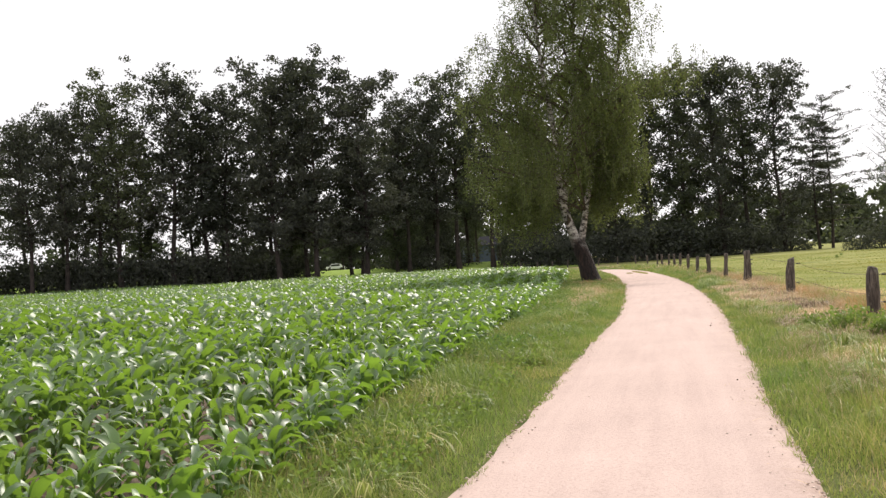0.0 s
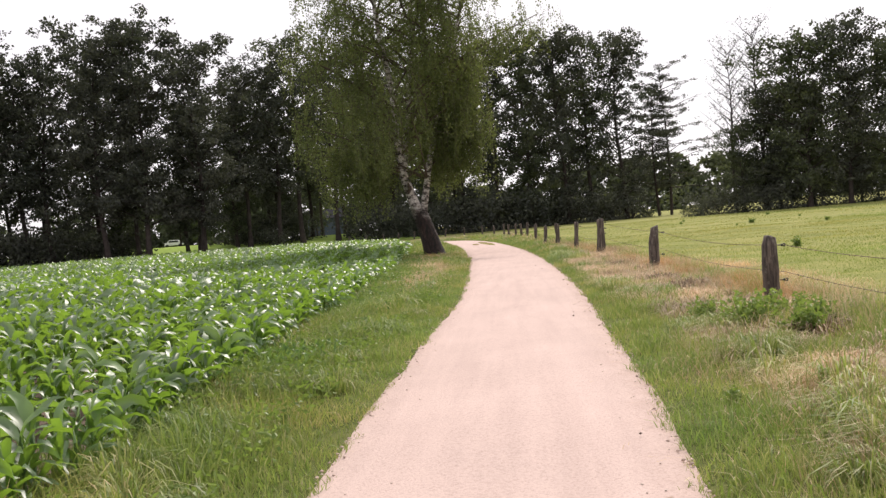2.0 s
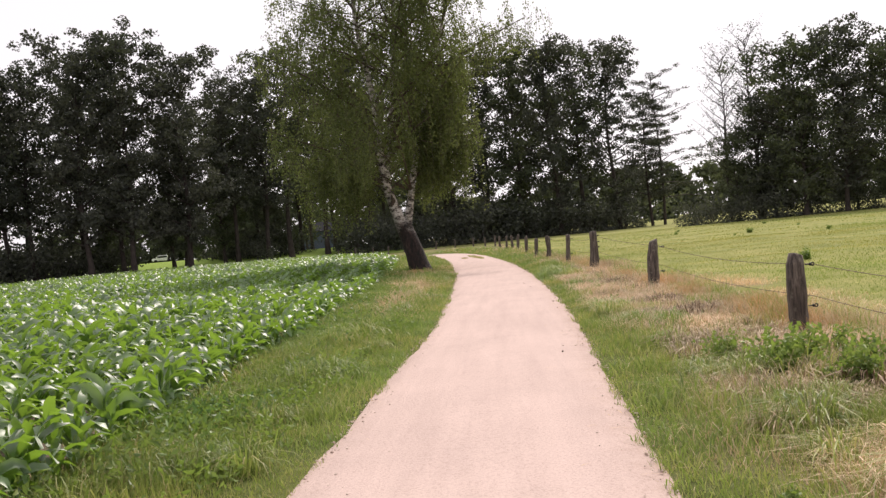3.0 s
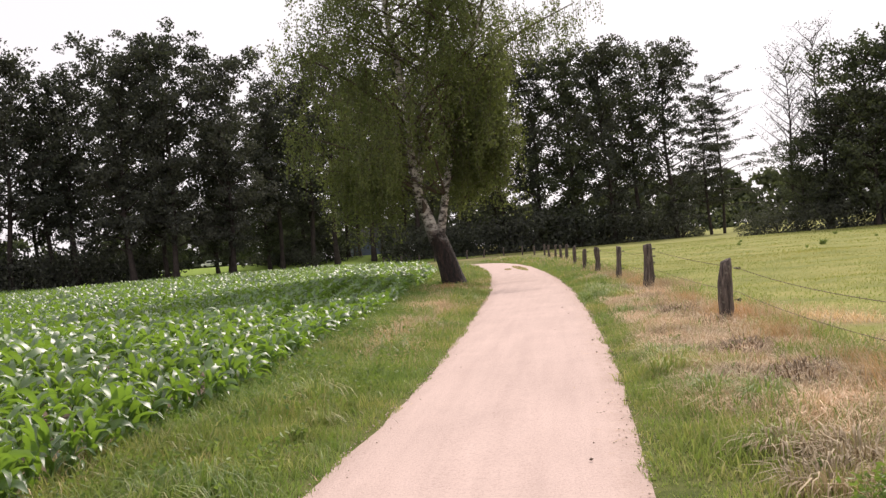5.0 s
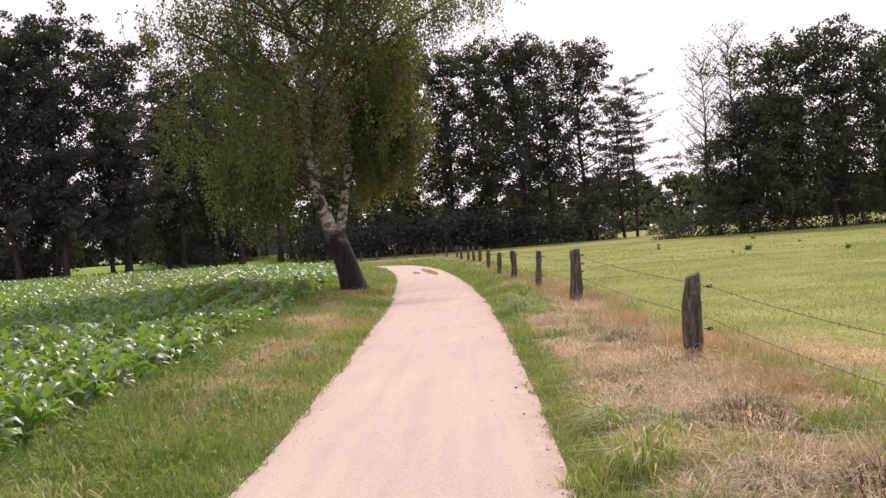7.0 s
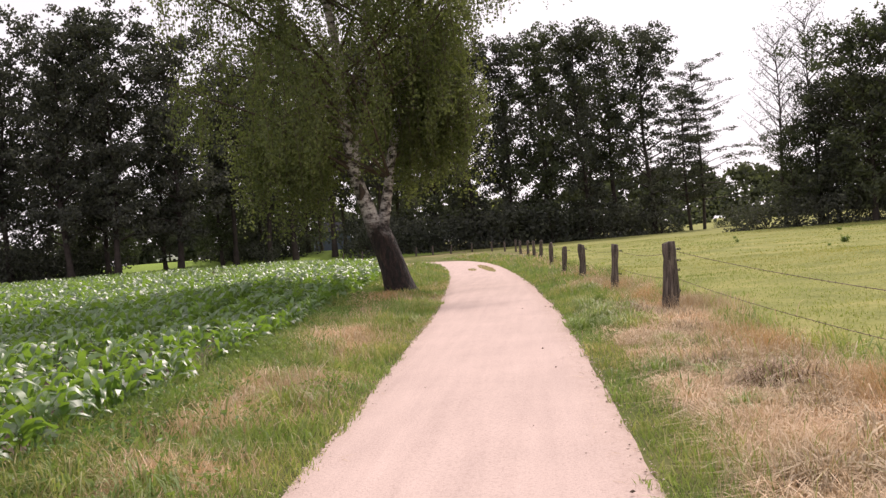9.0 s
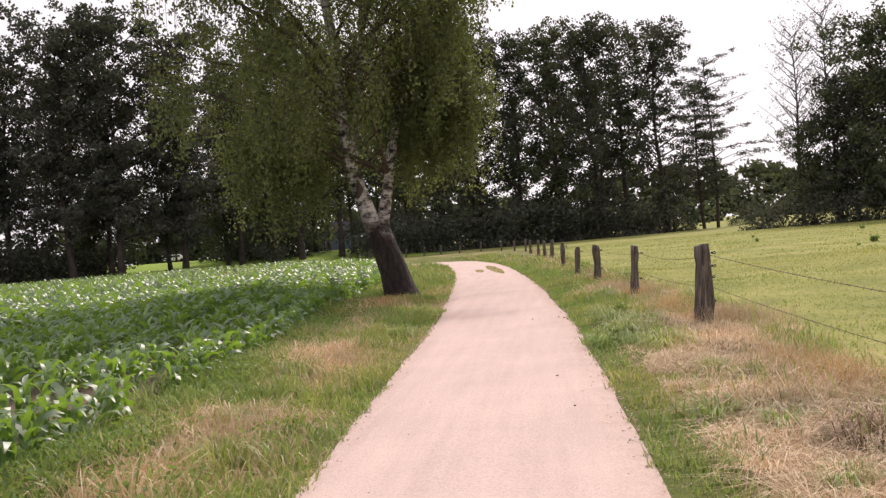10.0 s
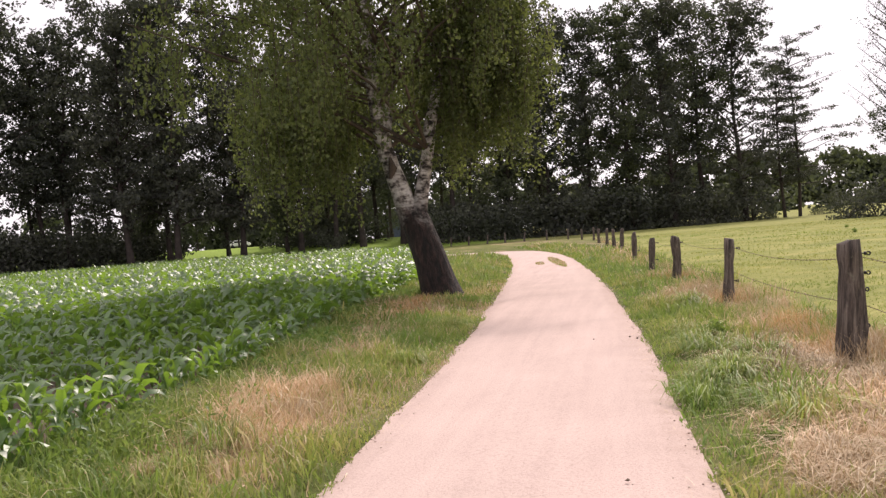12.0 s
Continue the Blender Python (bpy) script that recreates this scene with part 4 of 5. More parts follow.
def thatch(x, y, length, width, rng):
    """Plain leaning blades, one triangle each, for the dense underlayer."""
    n = len(x)
    a, q = rng.uniform(0, 2 * math.pi, n), rng.uniform(0, 2 * math.pi, n)
    L = length * rng.uniform(0.5, 1.3, n)
    base = np.stack([x, y, height(x, y) - 0.01], 1)
    side = np.stack([np.cos(a), np.sin(a), np.zeros(n)], 1) * (width * 0.5)
    k = L * rng.uniform(0.1, 0.9, n)
    tip = base + np.stack([np.cos(q) * k, np.sin(q) * k, L], 1)
    return np.stack([base - side, base + side, tip], 1).reshape(-1, 3), np.arange(n * 3).reshape(-1, 3)


def near_post(x, y):
    """1 at the foot of a post, 0 away from it."""
    k = np.zeros(len(x))
    for px, py in FENCE[1:9]:
        k = np.maximum(k, np.exp(-((x - px + 0.15) / 0.5) ** 2 - ((y - py + 0.5) / 0.9) ** 2))
    return k


def sown(x0, x1, y0, y1, per, rng):
    n = int((x1 - x0) * (y1 - y0) * per)
    return rng.uniform(x0, x1, n), rng.uniform(y0, y1, n)


ISLES = [(11.6, 60.5, 0.22, 5.0), (10.85, 59.6, 0.16, 1.3)]


def off_road(x, y, margin=0.0):
    l, r = np.interp(y, ROAD_Y, ROAD_L), np.interp(y, ROAD_Y, ROAD_R)
    ragged = 0.13 * (vnoise(x, y, 0.3, 21) - 0.5) + 0.12 * (vnoise(x, y, 0.09, 22) - 0.4)
    free = (x < l + margin + ragged) | (x > r - margin - ragged)
    return free & ~((y > 76) & (y < 92) & (x < 13))


green, dry = [], []
rg = np.random.default_rng(8)
for y0, y1, per, ln, wd in ((3, 14, 620, 0.17, 0.007), (14, 26, 560, 0.18, 0.009), (26, 40, 330, 0.2, 0.014), (40, 62, 150, 0.22, 0.024), (62, 92, 55, 0.26, 0.05)):
    x, y = sown(-2.5, 15.5, y0, y1, per, rg)
    crop_x, fence_x = np.interp(y, CROP_Y, CROP_X), np.interp(y, FY, FX)
    ok = (x > crop_x - 0.45) & (x < fence_x + 0.7) & off_road(x, y, 0.0)
    x, y = x[ok], y[ok]
    tuft = vnoise(x, y, 0.38, 31) * 0.6 + vnoise(x, y, 1.1, 32) * 0.4
    ok = rg.random(len(x)) < 0.1 + 1.3 * tuft
    x, y, tuft = x[ok], y[ok], tuft[ok]
    d = dryness(x, y)
    isdry = rg.random(len(x)) < d * 0.95
    l, r = np.interp(y, ROAD_Y, ROAD_L), np.interp(y, ROAD_Y, ROAD_R)
    edge = np.minimum(np.abs(x - l), np.abs(x - r))
    tall = ln * np.clip(0.1 + 1.75 * tuft, 0.3, 1.7) * np.clip(0.45 + edge / 1.2, 0.45, 1.25) * np.clip((np.hypot(x - 6.6, y - 45.9) - 0.3) / 1.6, 0.15, 1)
    tall = tall * (1 - 0.75 * near_post(x, y))
    g = ~isdry
    green.append(blades(x[g], y[g], tall[g], wd, 0.7, rg))
    dry.append(blades(x[isdry], y[isdry], tall[isdry] * 0.95, wd * 0.6, 1.2, rg))
under = []
for y0, y1, per, wd in ((4, 14, 1900, 0.008), (14, 24, 1500, 0.01), (24, 36, 900, 0.014), (36, 50, 420, 0.022), (50, 80, 120, 0.045)):
    x, y = sown(-2.5, 15.5, y0, y1, per, rg)
    ok = (x > np.interp(y, CROP_Y, CROP_X) - 0.25) & (x < np.interp(y, FY, FX) + 0.5) & off_road(x, y, 0.0)
    x, y = x[ok], y[ok]
    l, r = np.interp(y, ROAD_Y, ROAD_L), np.interp(y, ROAD_Y, ROAD_R)
    edge = np.minimum(np.abs(x - l), np.abs(x - r))
    tuft = vnoise(x, y, 0.38, 31) * 0.6 + vnoise(x, y, 1.1, 32) * 0.4
    isdry = rg.random(len(x)) < dryness(x, y) * 0.9
    tall = 0.11 * (0.35 + 1.3 * tuft) * np.clip(0.4 + edge, 0.4, 1.2) * (1 - 0.6 * near_post(x, y))
    under.append(thatch(x[~isdry], y[~isdry], tall[~isdry], wd, rg))
    dry.append(thatch(x[isdry], y[isdry], tall[isdry], wd, rg))
green += under
# withered standing stalks round the posts and along the fence
for fx0, fy0 in FENCE[:14]:
    n = 900 if fy0 < 36 else 260
    x, y = fx0 + 0.25 + np.abs(rg.normal(0, 0.3, n)), fy0 + rg.normal(0.2, 0.8, n)
    dry.append(blades(x, y, np.full(n, 0.26 if fy0 < 50 else 0.2), 0.0045 if fy0 < 30 else 0.01, 0.6, rg))
y = rg.uniform(8, 44, 9000)
x = np.interp(y, FY, FX) + rg.normal(0.15, 0.25, 9000)
ok = (vnoise(x, y, 1.5, 41) > 0.42) & (near_post(x, y) < 0.35)
dry.append(blades(x[ok], y[ok], np.full(ok.sum(), 0.27), 0.005, 0.6, rg))
# tall rust-coloured straw leaning along the fence line
y = rg.uniform(15.5, 36, 9000)
x = np.interp(y, FY, FX) + 0.1 + rg.normal(0, 0.17, 9000)
ok = (vnoise(x, y, 1.9, 43) > 0.34) & (near_post(x, y) < 0.3)
rust = [blades(x[ok], y[ok], 0.2 + 0.2 * vnoise(x[ok], y[ok], 0.8, 44), 0.0055, 0.8, rg)]
for fx0, fy0 in FENCE[2:7]:
    n = 420
    rust.append(blades(fx0 + rg.normal(0.15, 0.2, n), fy0 + 0.25 + rg.normal(0, 0.4, n), np.full(n, 0.2), 0.006, 0.8, rg))
n = 5200
x, y = 5.65 + rg.normal(0, 0.5, n), 43.6 + rg.normal(0, 1.5, n)
x = x + (y - 43.6) * 0.16
ok = (x > np.interp(y, CROP_Y, CROP_X) + 0.25) & (np.hypot(x - 6.7, y - 46.4) > 0.6) & (vnoise(x, y, 0.8, 45) > 0.25)
rust.append(blades(x[ok], y[ok], np.full(ok.sum(), 0.19), 0.014, 0.9, rg))
tagged(new("rust_straw", raw_mesh("rust_straw", *stack(rust), RUST)), "tall rust-coloured dead straw along the pasture fence", "dry grass", kind="stuff")
# flattened hay litter
y = rg.uniform(9, 34, 60000)
x = np.interp(y, FY, FX) - 0.9 + rg.normal(0, 0.6, 60000)
ok = (dryness(x, y) > 0.45) & off_road(x, y, -0.1)
dry.append(blades(x[ok], y[ok], np.full(ok.sum(), 0.17), 0.0055, 2.4, rg))
# tall dead stalks before the feet of the nearer posts
for fx0, fy0, n in ((9.85, 33.0, 300), (8.3, 24.3, 60), (10.95, 39.4, 160)):
    x, y = fx0 + rg.normal(0.12, 0.28, n), fy0 - 0.25 + rg.normal(0, 0.3, n)
    dry.append(blades(x, y, np.full(n, 0.34), 0.0045, 0.75, rg))
# long rank grass along the foot of the crop
y = rg.uniform(8, 50, 15000)
x = np.interp(y, CROP_Y, CROP_X) + 0.2 + rg.normal(0, 0.22, 15000)
ok = vnoise(x, y, 1.1, 71) > 0.3
green.append(blades(x[ok], y[ok], np.full(ok.sum(), 0.24), 0.011, 0.8, rg))
# a band of lush low weeds between the crop and the verge
y = rg.uniform(12, 46, 2000)
x = np.interp(y, CROP_Y, CROP_X) + 0.3 + rg.normal(0, 0.28, 2000)
ok = (vnoise(x, y, 1.4, 72) * 0.6 + vnoise(x, y, 0.5, 73) * 0.4 > 0.4) & (x < np.interp(y, ROAD_Y, ROAD_L) - 0.7)
x, y = x[ok], y[ok]
tall = 0.1 + 0.24 * vnoise(x, y, 0.7, 74)
k = 8
z = np.repeat(height(x, y), k) + np.repeat(tall, k) * rg.uniform(0.15, 1.0, len(x) * k)
heart = np.stack([np.repeat(x, k) + rg.normal(0, 0.07, len(x) * k), np.repeat(y, k) + rg.normal(0, 0.07, len(x) * k), z], 1)
tagged(new("lush_weeds", raw_mesh("lush_weeds", *leaves(heart, 0.065, 0.026, rg, -0.7), LUSH)), "lush dark green low weeds along the foot of the maize", "weeds", kind="stuff")
y = rg.uniform(5, 30, 2600)
l = np.interp(y, ROAD_Y, ROAD_L)
x = rg.uniform(0, 1, 2600) * (l - 0.35 - np.interp(y, CROP_Y, CROP_X)) + np.interp(y, CROP_Y, CROP_X)
ok = vnoise(x, y, 1.0, 76) * 0.6 + vnoise(x, y, 0.35, 77) * 0.4 > 0.52
x, y = x[ok], y[ok]
k = 7
z = np.repeat(height(x, y), k) + rg.uniform(0.04, 0.17, len(x) * k)
heart = np.stack([np.repeat(x, k) + rg.normal(0, 0.06, len(x) * k), np.repeat(y, k) + rg.normal(0, 0.06, len(x) * k), z], 1)
tagged(new("verge_clover", raw_mesh("verge_clover", *leaves(heart, 0.05, 0.024, rg, -0.5), WEED)), "fresh light green low leaves scattered through the field-side verge", "weeds", kind="stuff")
# grass islands in the lane
for ix, iy, rx, ry in ISLES:
    n = int(rx * ry * 900)
    a, q = rg.uniform(0, 6.28, n), np.sqrt(rg.random(n))
    x = ix + np.cos(a) * q * rx + np.sin(a) * q * ry * 0.1
    y = iy + np.sin(a) * q * ry
    green.append(blades(x[::2], y[::2], np.full(len(x[::2]), 0.07), 0.03, 0.6, rg, 0.03))
    dry.append(blades(x[1::2], y[1::2], np.full(len(x[1::2]), 0.07), 0.03, 0.6, rg, 0.03))
tagged(new("verge_grass", raw_mesh("verge_grass", *stack(green), GRASS)), "rough green grass of the lane verges", "grass", kind="stuff")
tagged(new("dry_grass", raw_mesh("dry_grass", *stack(dry), STRAW)), "straw-coloured withered grass along the fence and field edge", "dry grass", kind="stuff")
turf, bleached = [], []
for y0, y1, x1, per, ln, wd in ((10, 26, 19, 430, 0.036, 0.014), (26, 50, 32, 110, 0.042, 0.026), (50, 100, 58, 14, 0.05, 0.06)):
    x, y = sown(5.5, x1, y0, y1, per, rg)
    ok = x > np.interp(y, FY, FX) + 0.15
    x, y = x[ok], y[ok]
    isdry = rg.random(len(x)) < dryness(x, y) * 1.1
    bleached.append(blades(x[isdry], y[isdry], np.full(isdry.sum(), 0.11), wd * 0.6, 1.4, rg))
    x, y = x[~isdry], y[~isdry]
    turf.append(thatch(x, y, ln * (0.4 + 0.6 * vnoise(x, y, 0.8, 52) + 0.6 * vnoise(x, y, 4.5, 53)), wd, rg))
tagged(new("bleached_grass", raw_mesh("bleached_grass", *stack(bleached), GOLD)), "bleached golden patches of dry grass in the meadow", "dry grass", kind="stuff")
tagged(new("meadow_grass", raw_mesh("meadow_grass", *stack(turf), MEADOW)), "short yellow-green grazed meadow grass", "grass", kind="stuff")


# ---- fence ----
def post_mesh(seed, H, rad=0.0):
    """A split round post: uneven, tapering, with a slanted weathered top."""
    r = random.Random(seed)
    rad = rad or r.uniform(0.08, 0.1)
    bm = bmesh.new()
    sides, rings = 10, 12
    off = [r.uniform(-0.26, 0.12) for _ in range(sides)]
    bend = r.uniform(-0.055, 0.055)
    slant = r.uniform(-0.35, 0.35)
    ringv = []
    for i in range(rings):
        u = i / (rings - 1)
        row = []
        for k in range(sides):
            a = 2 * math.pi * k / sides
            q = rad * (1 + off[k] + r.uniform(-0.09, 0.09)) * (1.08 - 0.14 * u) * (1 + 0.1 * math.sin(u * 9 + seed))
            z = -0.35 + (H + 0.35) * u
            if i == rings - 1:
                q *= 0.86
                z += math.cos(a) * slant * rad + r.uniform(-0.02, 0.012)
            row.append(bm.verts.new((math.cos(a) * q + bend * math.sin(u * 3), math.sin(a) * q + bend * 0.6 * math.sin(u * 2.5 + 1), z)))
        ringv.append(row)
    for i in range(rings - 1):
        for k in range(sides):
            bm.faces.new((ringv[i][k], ringv[i][(k + 1) % sides], ringv[i + 1][(k + 1) % sides], ringv[i + 1][k]))
    cap = bm.verts.new((bend * math.sin(3), 0, H + 0.012))
    for k in range(sides):
        bm.faces.new((ringv[-1][k], ringv[-1][(k + 1) % sides], cap))
    for fce in bm.faces:
        fce.smooth = True
    me = bpy.data.meshes.new("post")
    bm.to_mesh(me)
    bm.free()
    me.materials.append(POST)
    return me, rad


def insulator_mesh():
    """Screw-in ring insulator: shank, collar and ring, pointing along +x."""
    shank = tube([(-0.01, 0, 0), (0.045, 0, 0)], [0.006, 0.006], 6)
    collar = tube([(0.03, 0, 0), (0.036, 0, 0), (0.05, 0, 0), (0.055, 0, 0)], [0.008, 0.016, 0.016, 0.008], 8)
    ring = tube([(0.07 + 0.015 * math.cos(a), 0, 0.015 * math.sin(a)) for a in np.linspace(math.pi, math.pi * 2.75, 12)], [0.007] * 12, 5)
    return raw_mesh("insulator", *join([shank, collar, ring]), BLACK, True)


INSULATOR = insulator_mesh()
TOPS = {2: 0.79, 3: 0.88, 4: 1.07, 5: 0.985, 6: 0.955}
fence = tagged(new("fence"), "old pasture fence of weathered wooden posts and sagging wires", "fence")
rf = random.Random(12)
tops = []
for i, (x, y) in enumerate(FENCE):
    z = float(height(x, y))
    H = TOPS.get(i, rf.uniform(0.86, 1.02)) - z
    me, rad = post_mesh(50 + i, H, {2: 0.092, 3: 0.1, 4: 0.108}.get(i, 0.0))
    p = part("post", me, fence)
    tilt = {2: (1, 0), 3: (-2, 3.5), 4: (0, 4), 5: (1, 5)}.get(i, (rf.uniform(-4, 4), rf.uniform(-2, 7)))
    p.matrix_world = pose(x, y, z, tilt[0], tilt[1], 0)
    for h in ((0.9, 0.74, 0.6, 0.3) if i == 4 else (0.86, 0.35)):
        ins = part("insulator", INSULATOR, p, "black plastic ring insulator")
        ins.matrix_basis = pose(rad * 0.9, -0.02, H * h, 0, 0, rf.uniform(-12, 12)) @ Matrix.Scale(1.0, 4)
    tops.append((Vector((x + rad + 0.07, y, z)), H))
for level in (0.86, 0.46):
    for (a, ha), (b, hb) in zip(tops[:-1], tops[1:]):
        p0, p1 = a + Vector((0, 0, ha * level)), b + Vector((0, 0, hb * level))
        sag = rf.uniform(0.03, 0.12)
        P = [p0.lerp(p1, t) - Vector((0, 0, sag * 4 * t * (1 - t))) for t in np.linspace(0, 1, 12)]
        pieces = [tube(P, [0.0032] * 12, 4)]
        if a.y < 36:
            n = int((p1 - p0).length / 0.16)
            for k in range(1, n):
                t = k / n
                c = p0.lerp(p1, t) - Vector((0, 0, sag * 4 * t * (1 - t)))
                q = Vector((rf.uniform(-1, 1), rf.uniform(-0.3, 0.3), rf.uniform(-1, 1))).normalized() * 0.014
                pieces.append(tube([c - q, c + q], [0.0022, 0.0022], 3))
        part("wire", raw_mesh("wire", *join(pieces), WIRE), fence, "rusty barbed wire")


# ---- weeds, nettles and small things on the verges ----
def weed_mesh(seed, H, n, leaf):
    """A leafy weed: stems with pairs of toothed leaves."""
    r, rngw = random.Random(seed), np.random.default_rng(seed)
    stems, pts = [], []
    for i in range(n):
        a, q = r.uniform(0, 6.28), r.uniform(0, 0.45) * H
        tipx, tipy, h = math.cos(a) * q * 1.6, math.sin(a) * q * 1.6, H * r.uniform(0.55, 1.05)
        P = [(math.cos(a) * q * 0.6, math.sin(a) * q * 0.6, -0.03), (math.cos(a) * q, math.sin(a) * q, h * 0.5), (tipx, tipy, h)]
        stems.append(tube(P, [0.006, 0.005, 0.002], 4))
        t = np.linspace(0.2, 1, 9)[:, None]
        c = np.array(P[1]) * (1 - t) * 2 * 0.5 + np.array(P[2]) * t
        c = c * np.array([1, 1, 0]) + np.array([0, 0, 1]) * (h * t)
        c = np.repeat(c, 3, 0) + rngw.normal(0, leaf * 0.5, (27, 3))
        pts.append(c)
    v, f = leaves(np.concatenate(pts), leaf, leaf * 0.55, rngw, 0.2)
    return raw_mesh("weed_stem", *join(stems), STALK, True), raw_mesh("weed_foliage", v, f, WEED)


NETTLE = [weed_mesh(61, 0.62, 26, 0.085), weed_mesh(62, 0.5, 22, 0.08), weed_mesh(63, 0.42, 16, 0.075)]
DOCK = [weed_mesh(71, 0.28, 10, 0.09), weed_mesh(72, 0.22, 8, 0.07)]


def place_weed(pair, x, y, s, turn, label, category, group, name):
    ob = new(name)
    ob.matrix_world = Matrix.Translation((x, y, float(height(x, y)))) @ pose(0, 0, 0, 0, 0, turn) @ Matrix.Diagonal((s, s, s, 1))
    part("stalk", pair[0], ob)
    part("foliage", pair[1], ob)
    return tagged(ob, label, category, group)


NETTLE_SPOTS = [(5.5, 14.4, 0.62, 0), (5.85, 14.8, 0.7, 1), (6.1, 14.3, 0.66, 2), (5.75, 13.9, 0.6, 1), (6.3, 15.0, 0.6, 2), (5.5, 15.4, 0.45, 0),
                (9.3, 34.9, 0.5, 1), (9.5, 35.6, 0.45, 2), (6.25, 46.3, 0.45, 2), (6.7, 46.2, 0.4, 2)]
for x, y, s, k in NETTLE_SPOTS:
    place_weed(NETTLE[k], x, y, s, (x * 97) % 360, "green leafy nettle clump in the rough grass by the fence", "nettle", "nettle clumps", "nettle_clump")
rw = random.Random(77)
done = 0
while done < 60:
    y = rw.uniform(7, 24) if done < 36 else rw.uniform(7, 50)
    left = rw.random() < 0.65
    if left:
        x = rw.uniform(float(np.interp(y, CROP_Y, CROP_X)) - 0.1, float(np.interp(y, ROAD_Y, ROAD_L)) - 0.3)
    else:
        x = rw.uniform(float(np.interp(y, ROAD_Y, ROAD_R)) + 0.3, float(np.interp(y, FY, FX)) - 0.2)
    if float(vnoise(x, y, 2.0, 61)) < 0.5:
        continue
    place_weed(DOCK[done % 2], x, y, rw.uniform(0.2, 0.42), rw.uniform(0, 360), "small broad-leaved green weed in the verge", "weed", "verge weeds", "verge_weed")
    done += 1
# rough tufts out on the meadow
for i in range(14):
    y = rw.uniform(26, 78)
    x = float(np.interp(y, FY, FX)) + rw.uniform(4, 26)
    place_weed(DOCK[i % 2], x, y, rw.uniform(0.5, 0.9), rw.uniform(0, 360), "dark green weed tuft standing in the grazed meadow", "weed", "meadow weeds", "meadow_weed")

# drooping tussocks of rough grass, green ones by the lane and dead ones along the fence
def tussock_mesh(seed, n, L, spread, material):
    rngt = np.random.default_rng(seed)
    a = rngt.uniform(0, 2 * math.pi, n)
    q = np.sqrt(rngt.random(n)) * spread
    base = np.stack([np.cos(a) * q, np.sin(a) * q, np.full(n, -0.02)], 1)
    out = np.stack([np.cos(a + rngt.normal(0, 0.5, n)), np.sin(a + rngt.normal(0, 0.5, n)), np.zeros(n)], 1)
    ln = (L * rngt.uniform(0.5, 1.25, n))[:, None]
    lean = rngt.uniform(0.15, 1.0, n)[:, None]
    up = np.array([0, 0, 1.0])
    side = np.cross(out, up) * 0.0042
    p1 = base + out * ln * lean * 0.3 + up * ln * 0.55
    p2 = base + out * ln * lean * 0.75 + up * ln * (0.78 - 0.35 * lean)
    p3 = base + out * ln * lean * 1.05 + up * ln * (0.7 - 0.6 * lean)
    v = np.stack([base - side, base + side, p1 - side, p1 + side, p2 - side * 0.8, p2 + side * 0.8, p3, p3], 1).reshape(-1, 3)
    i = np.arange(n) * 8
    f = np.concatenate([np.stack([i, i + 1, i + 3, i + 2], 1), np.stack([i + 2, i + 3, i + 5, i + 4], 1), np.stack([i + 4, i + 5, i + 7, i + 6], 1)])
    return raw_mesh("tussock", v, f, material)


GREEN_TUFT = [tussock_mesh(s, 190, 0.34, 0.16, GRASS) for s in (1, 2, 3)]
DEAD_TUFT = [tussock_mesh(s, 190, 0.28, 0.17, STRAW) for s in (4, 5, 6)]
DUN_TUFT = [tussock_mesh(s, 190, 0.26, 0.2, DUN) for s in (7, 8, 9)]
rt = random.Random(55)
rd = random.Random(19)
for k in range(60):
    y = rd.uniform(7.0, 21.5) if k < 36 else rd.uniform(23, 37)
    x = rd.uniform(float(np.interp(y, ROAD_Y, ROAD_R)) + 0.75, float(np.interp(y, FY, FX)) - 0.1)
    s = rd.uniform(0.55, 1.0)
    ob = tagged(new("withered_tussock", DUN_TUFT[k % 3]), "matted grey-brown withered tussock in the rough verge", "grass tussock", "withered tussocks")
    ob.matrix_world = pose(x, y, float(height(x, y)), 0, 0, rd.uniform(0, 360)) @ Matrix.Diagonal((s * 1.25, s * 1.25, s * 1.1, 1))
BROWN_TUFT = [tussock_mesh(s, 230, 0.3, 0.22, BROWN) for s in (10, 11)]
for k, (x, y, q) in enumerate([(8.15, 25.9, 1.0), (8.35, 26.3, 0.8), (7.15, 21.1, 0.9), (7.35, 21.4, 0.75), (6.75, 18.9, 0.9), (6.95, 19.3, 0.8), (5.9, 13.9, 0.9), (6.15, 14.4, 0.8), (8.75, 28.6, 0.7), (5.75, 15.4, 0.8), (4.0, 33.9, 0.7), (4.35, 35.4, 0.7), (5.0, 41.2, 0.8)]):
    ob = tagged(new("dead_weed_clump", BROWN_TUFT[k % 2]), "dark brown clump of dead weeds in the rough verge", "dead weeds", "dead weed clumps")
    ob.matrix_world = pose(x, y, float(height(x, y)), 0, 0, k * 67.0) @ Matrix.Diagonal((q * 1.2, q * 1.2, q, 1))
dead = [(hx + rt.gauss(0, rx * 0.8), hy + rt.gauss(0, ry * 0.8)) for hx, hy, rx, ry in HAY for _ in range(8)]
dead += [(6.7, 19.6), (6.5, 18.8), (6.9, 19.1), (6.35, 17.9), (6.6, 17.4), (7.0, 20.4), (7.2, 21.2), (6.2, 17.1), (9.4, 32.4), (9.8, 32.2)]
dead += [(float(np.interp(y, FY, FX)) + rt.uniform(0.25, 0.7), y) for y in (17.4, 18.6, 22.5, 24.9, 26.2, 28.0, 31.2, 33.6, 36.0, 38.2)]
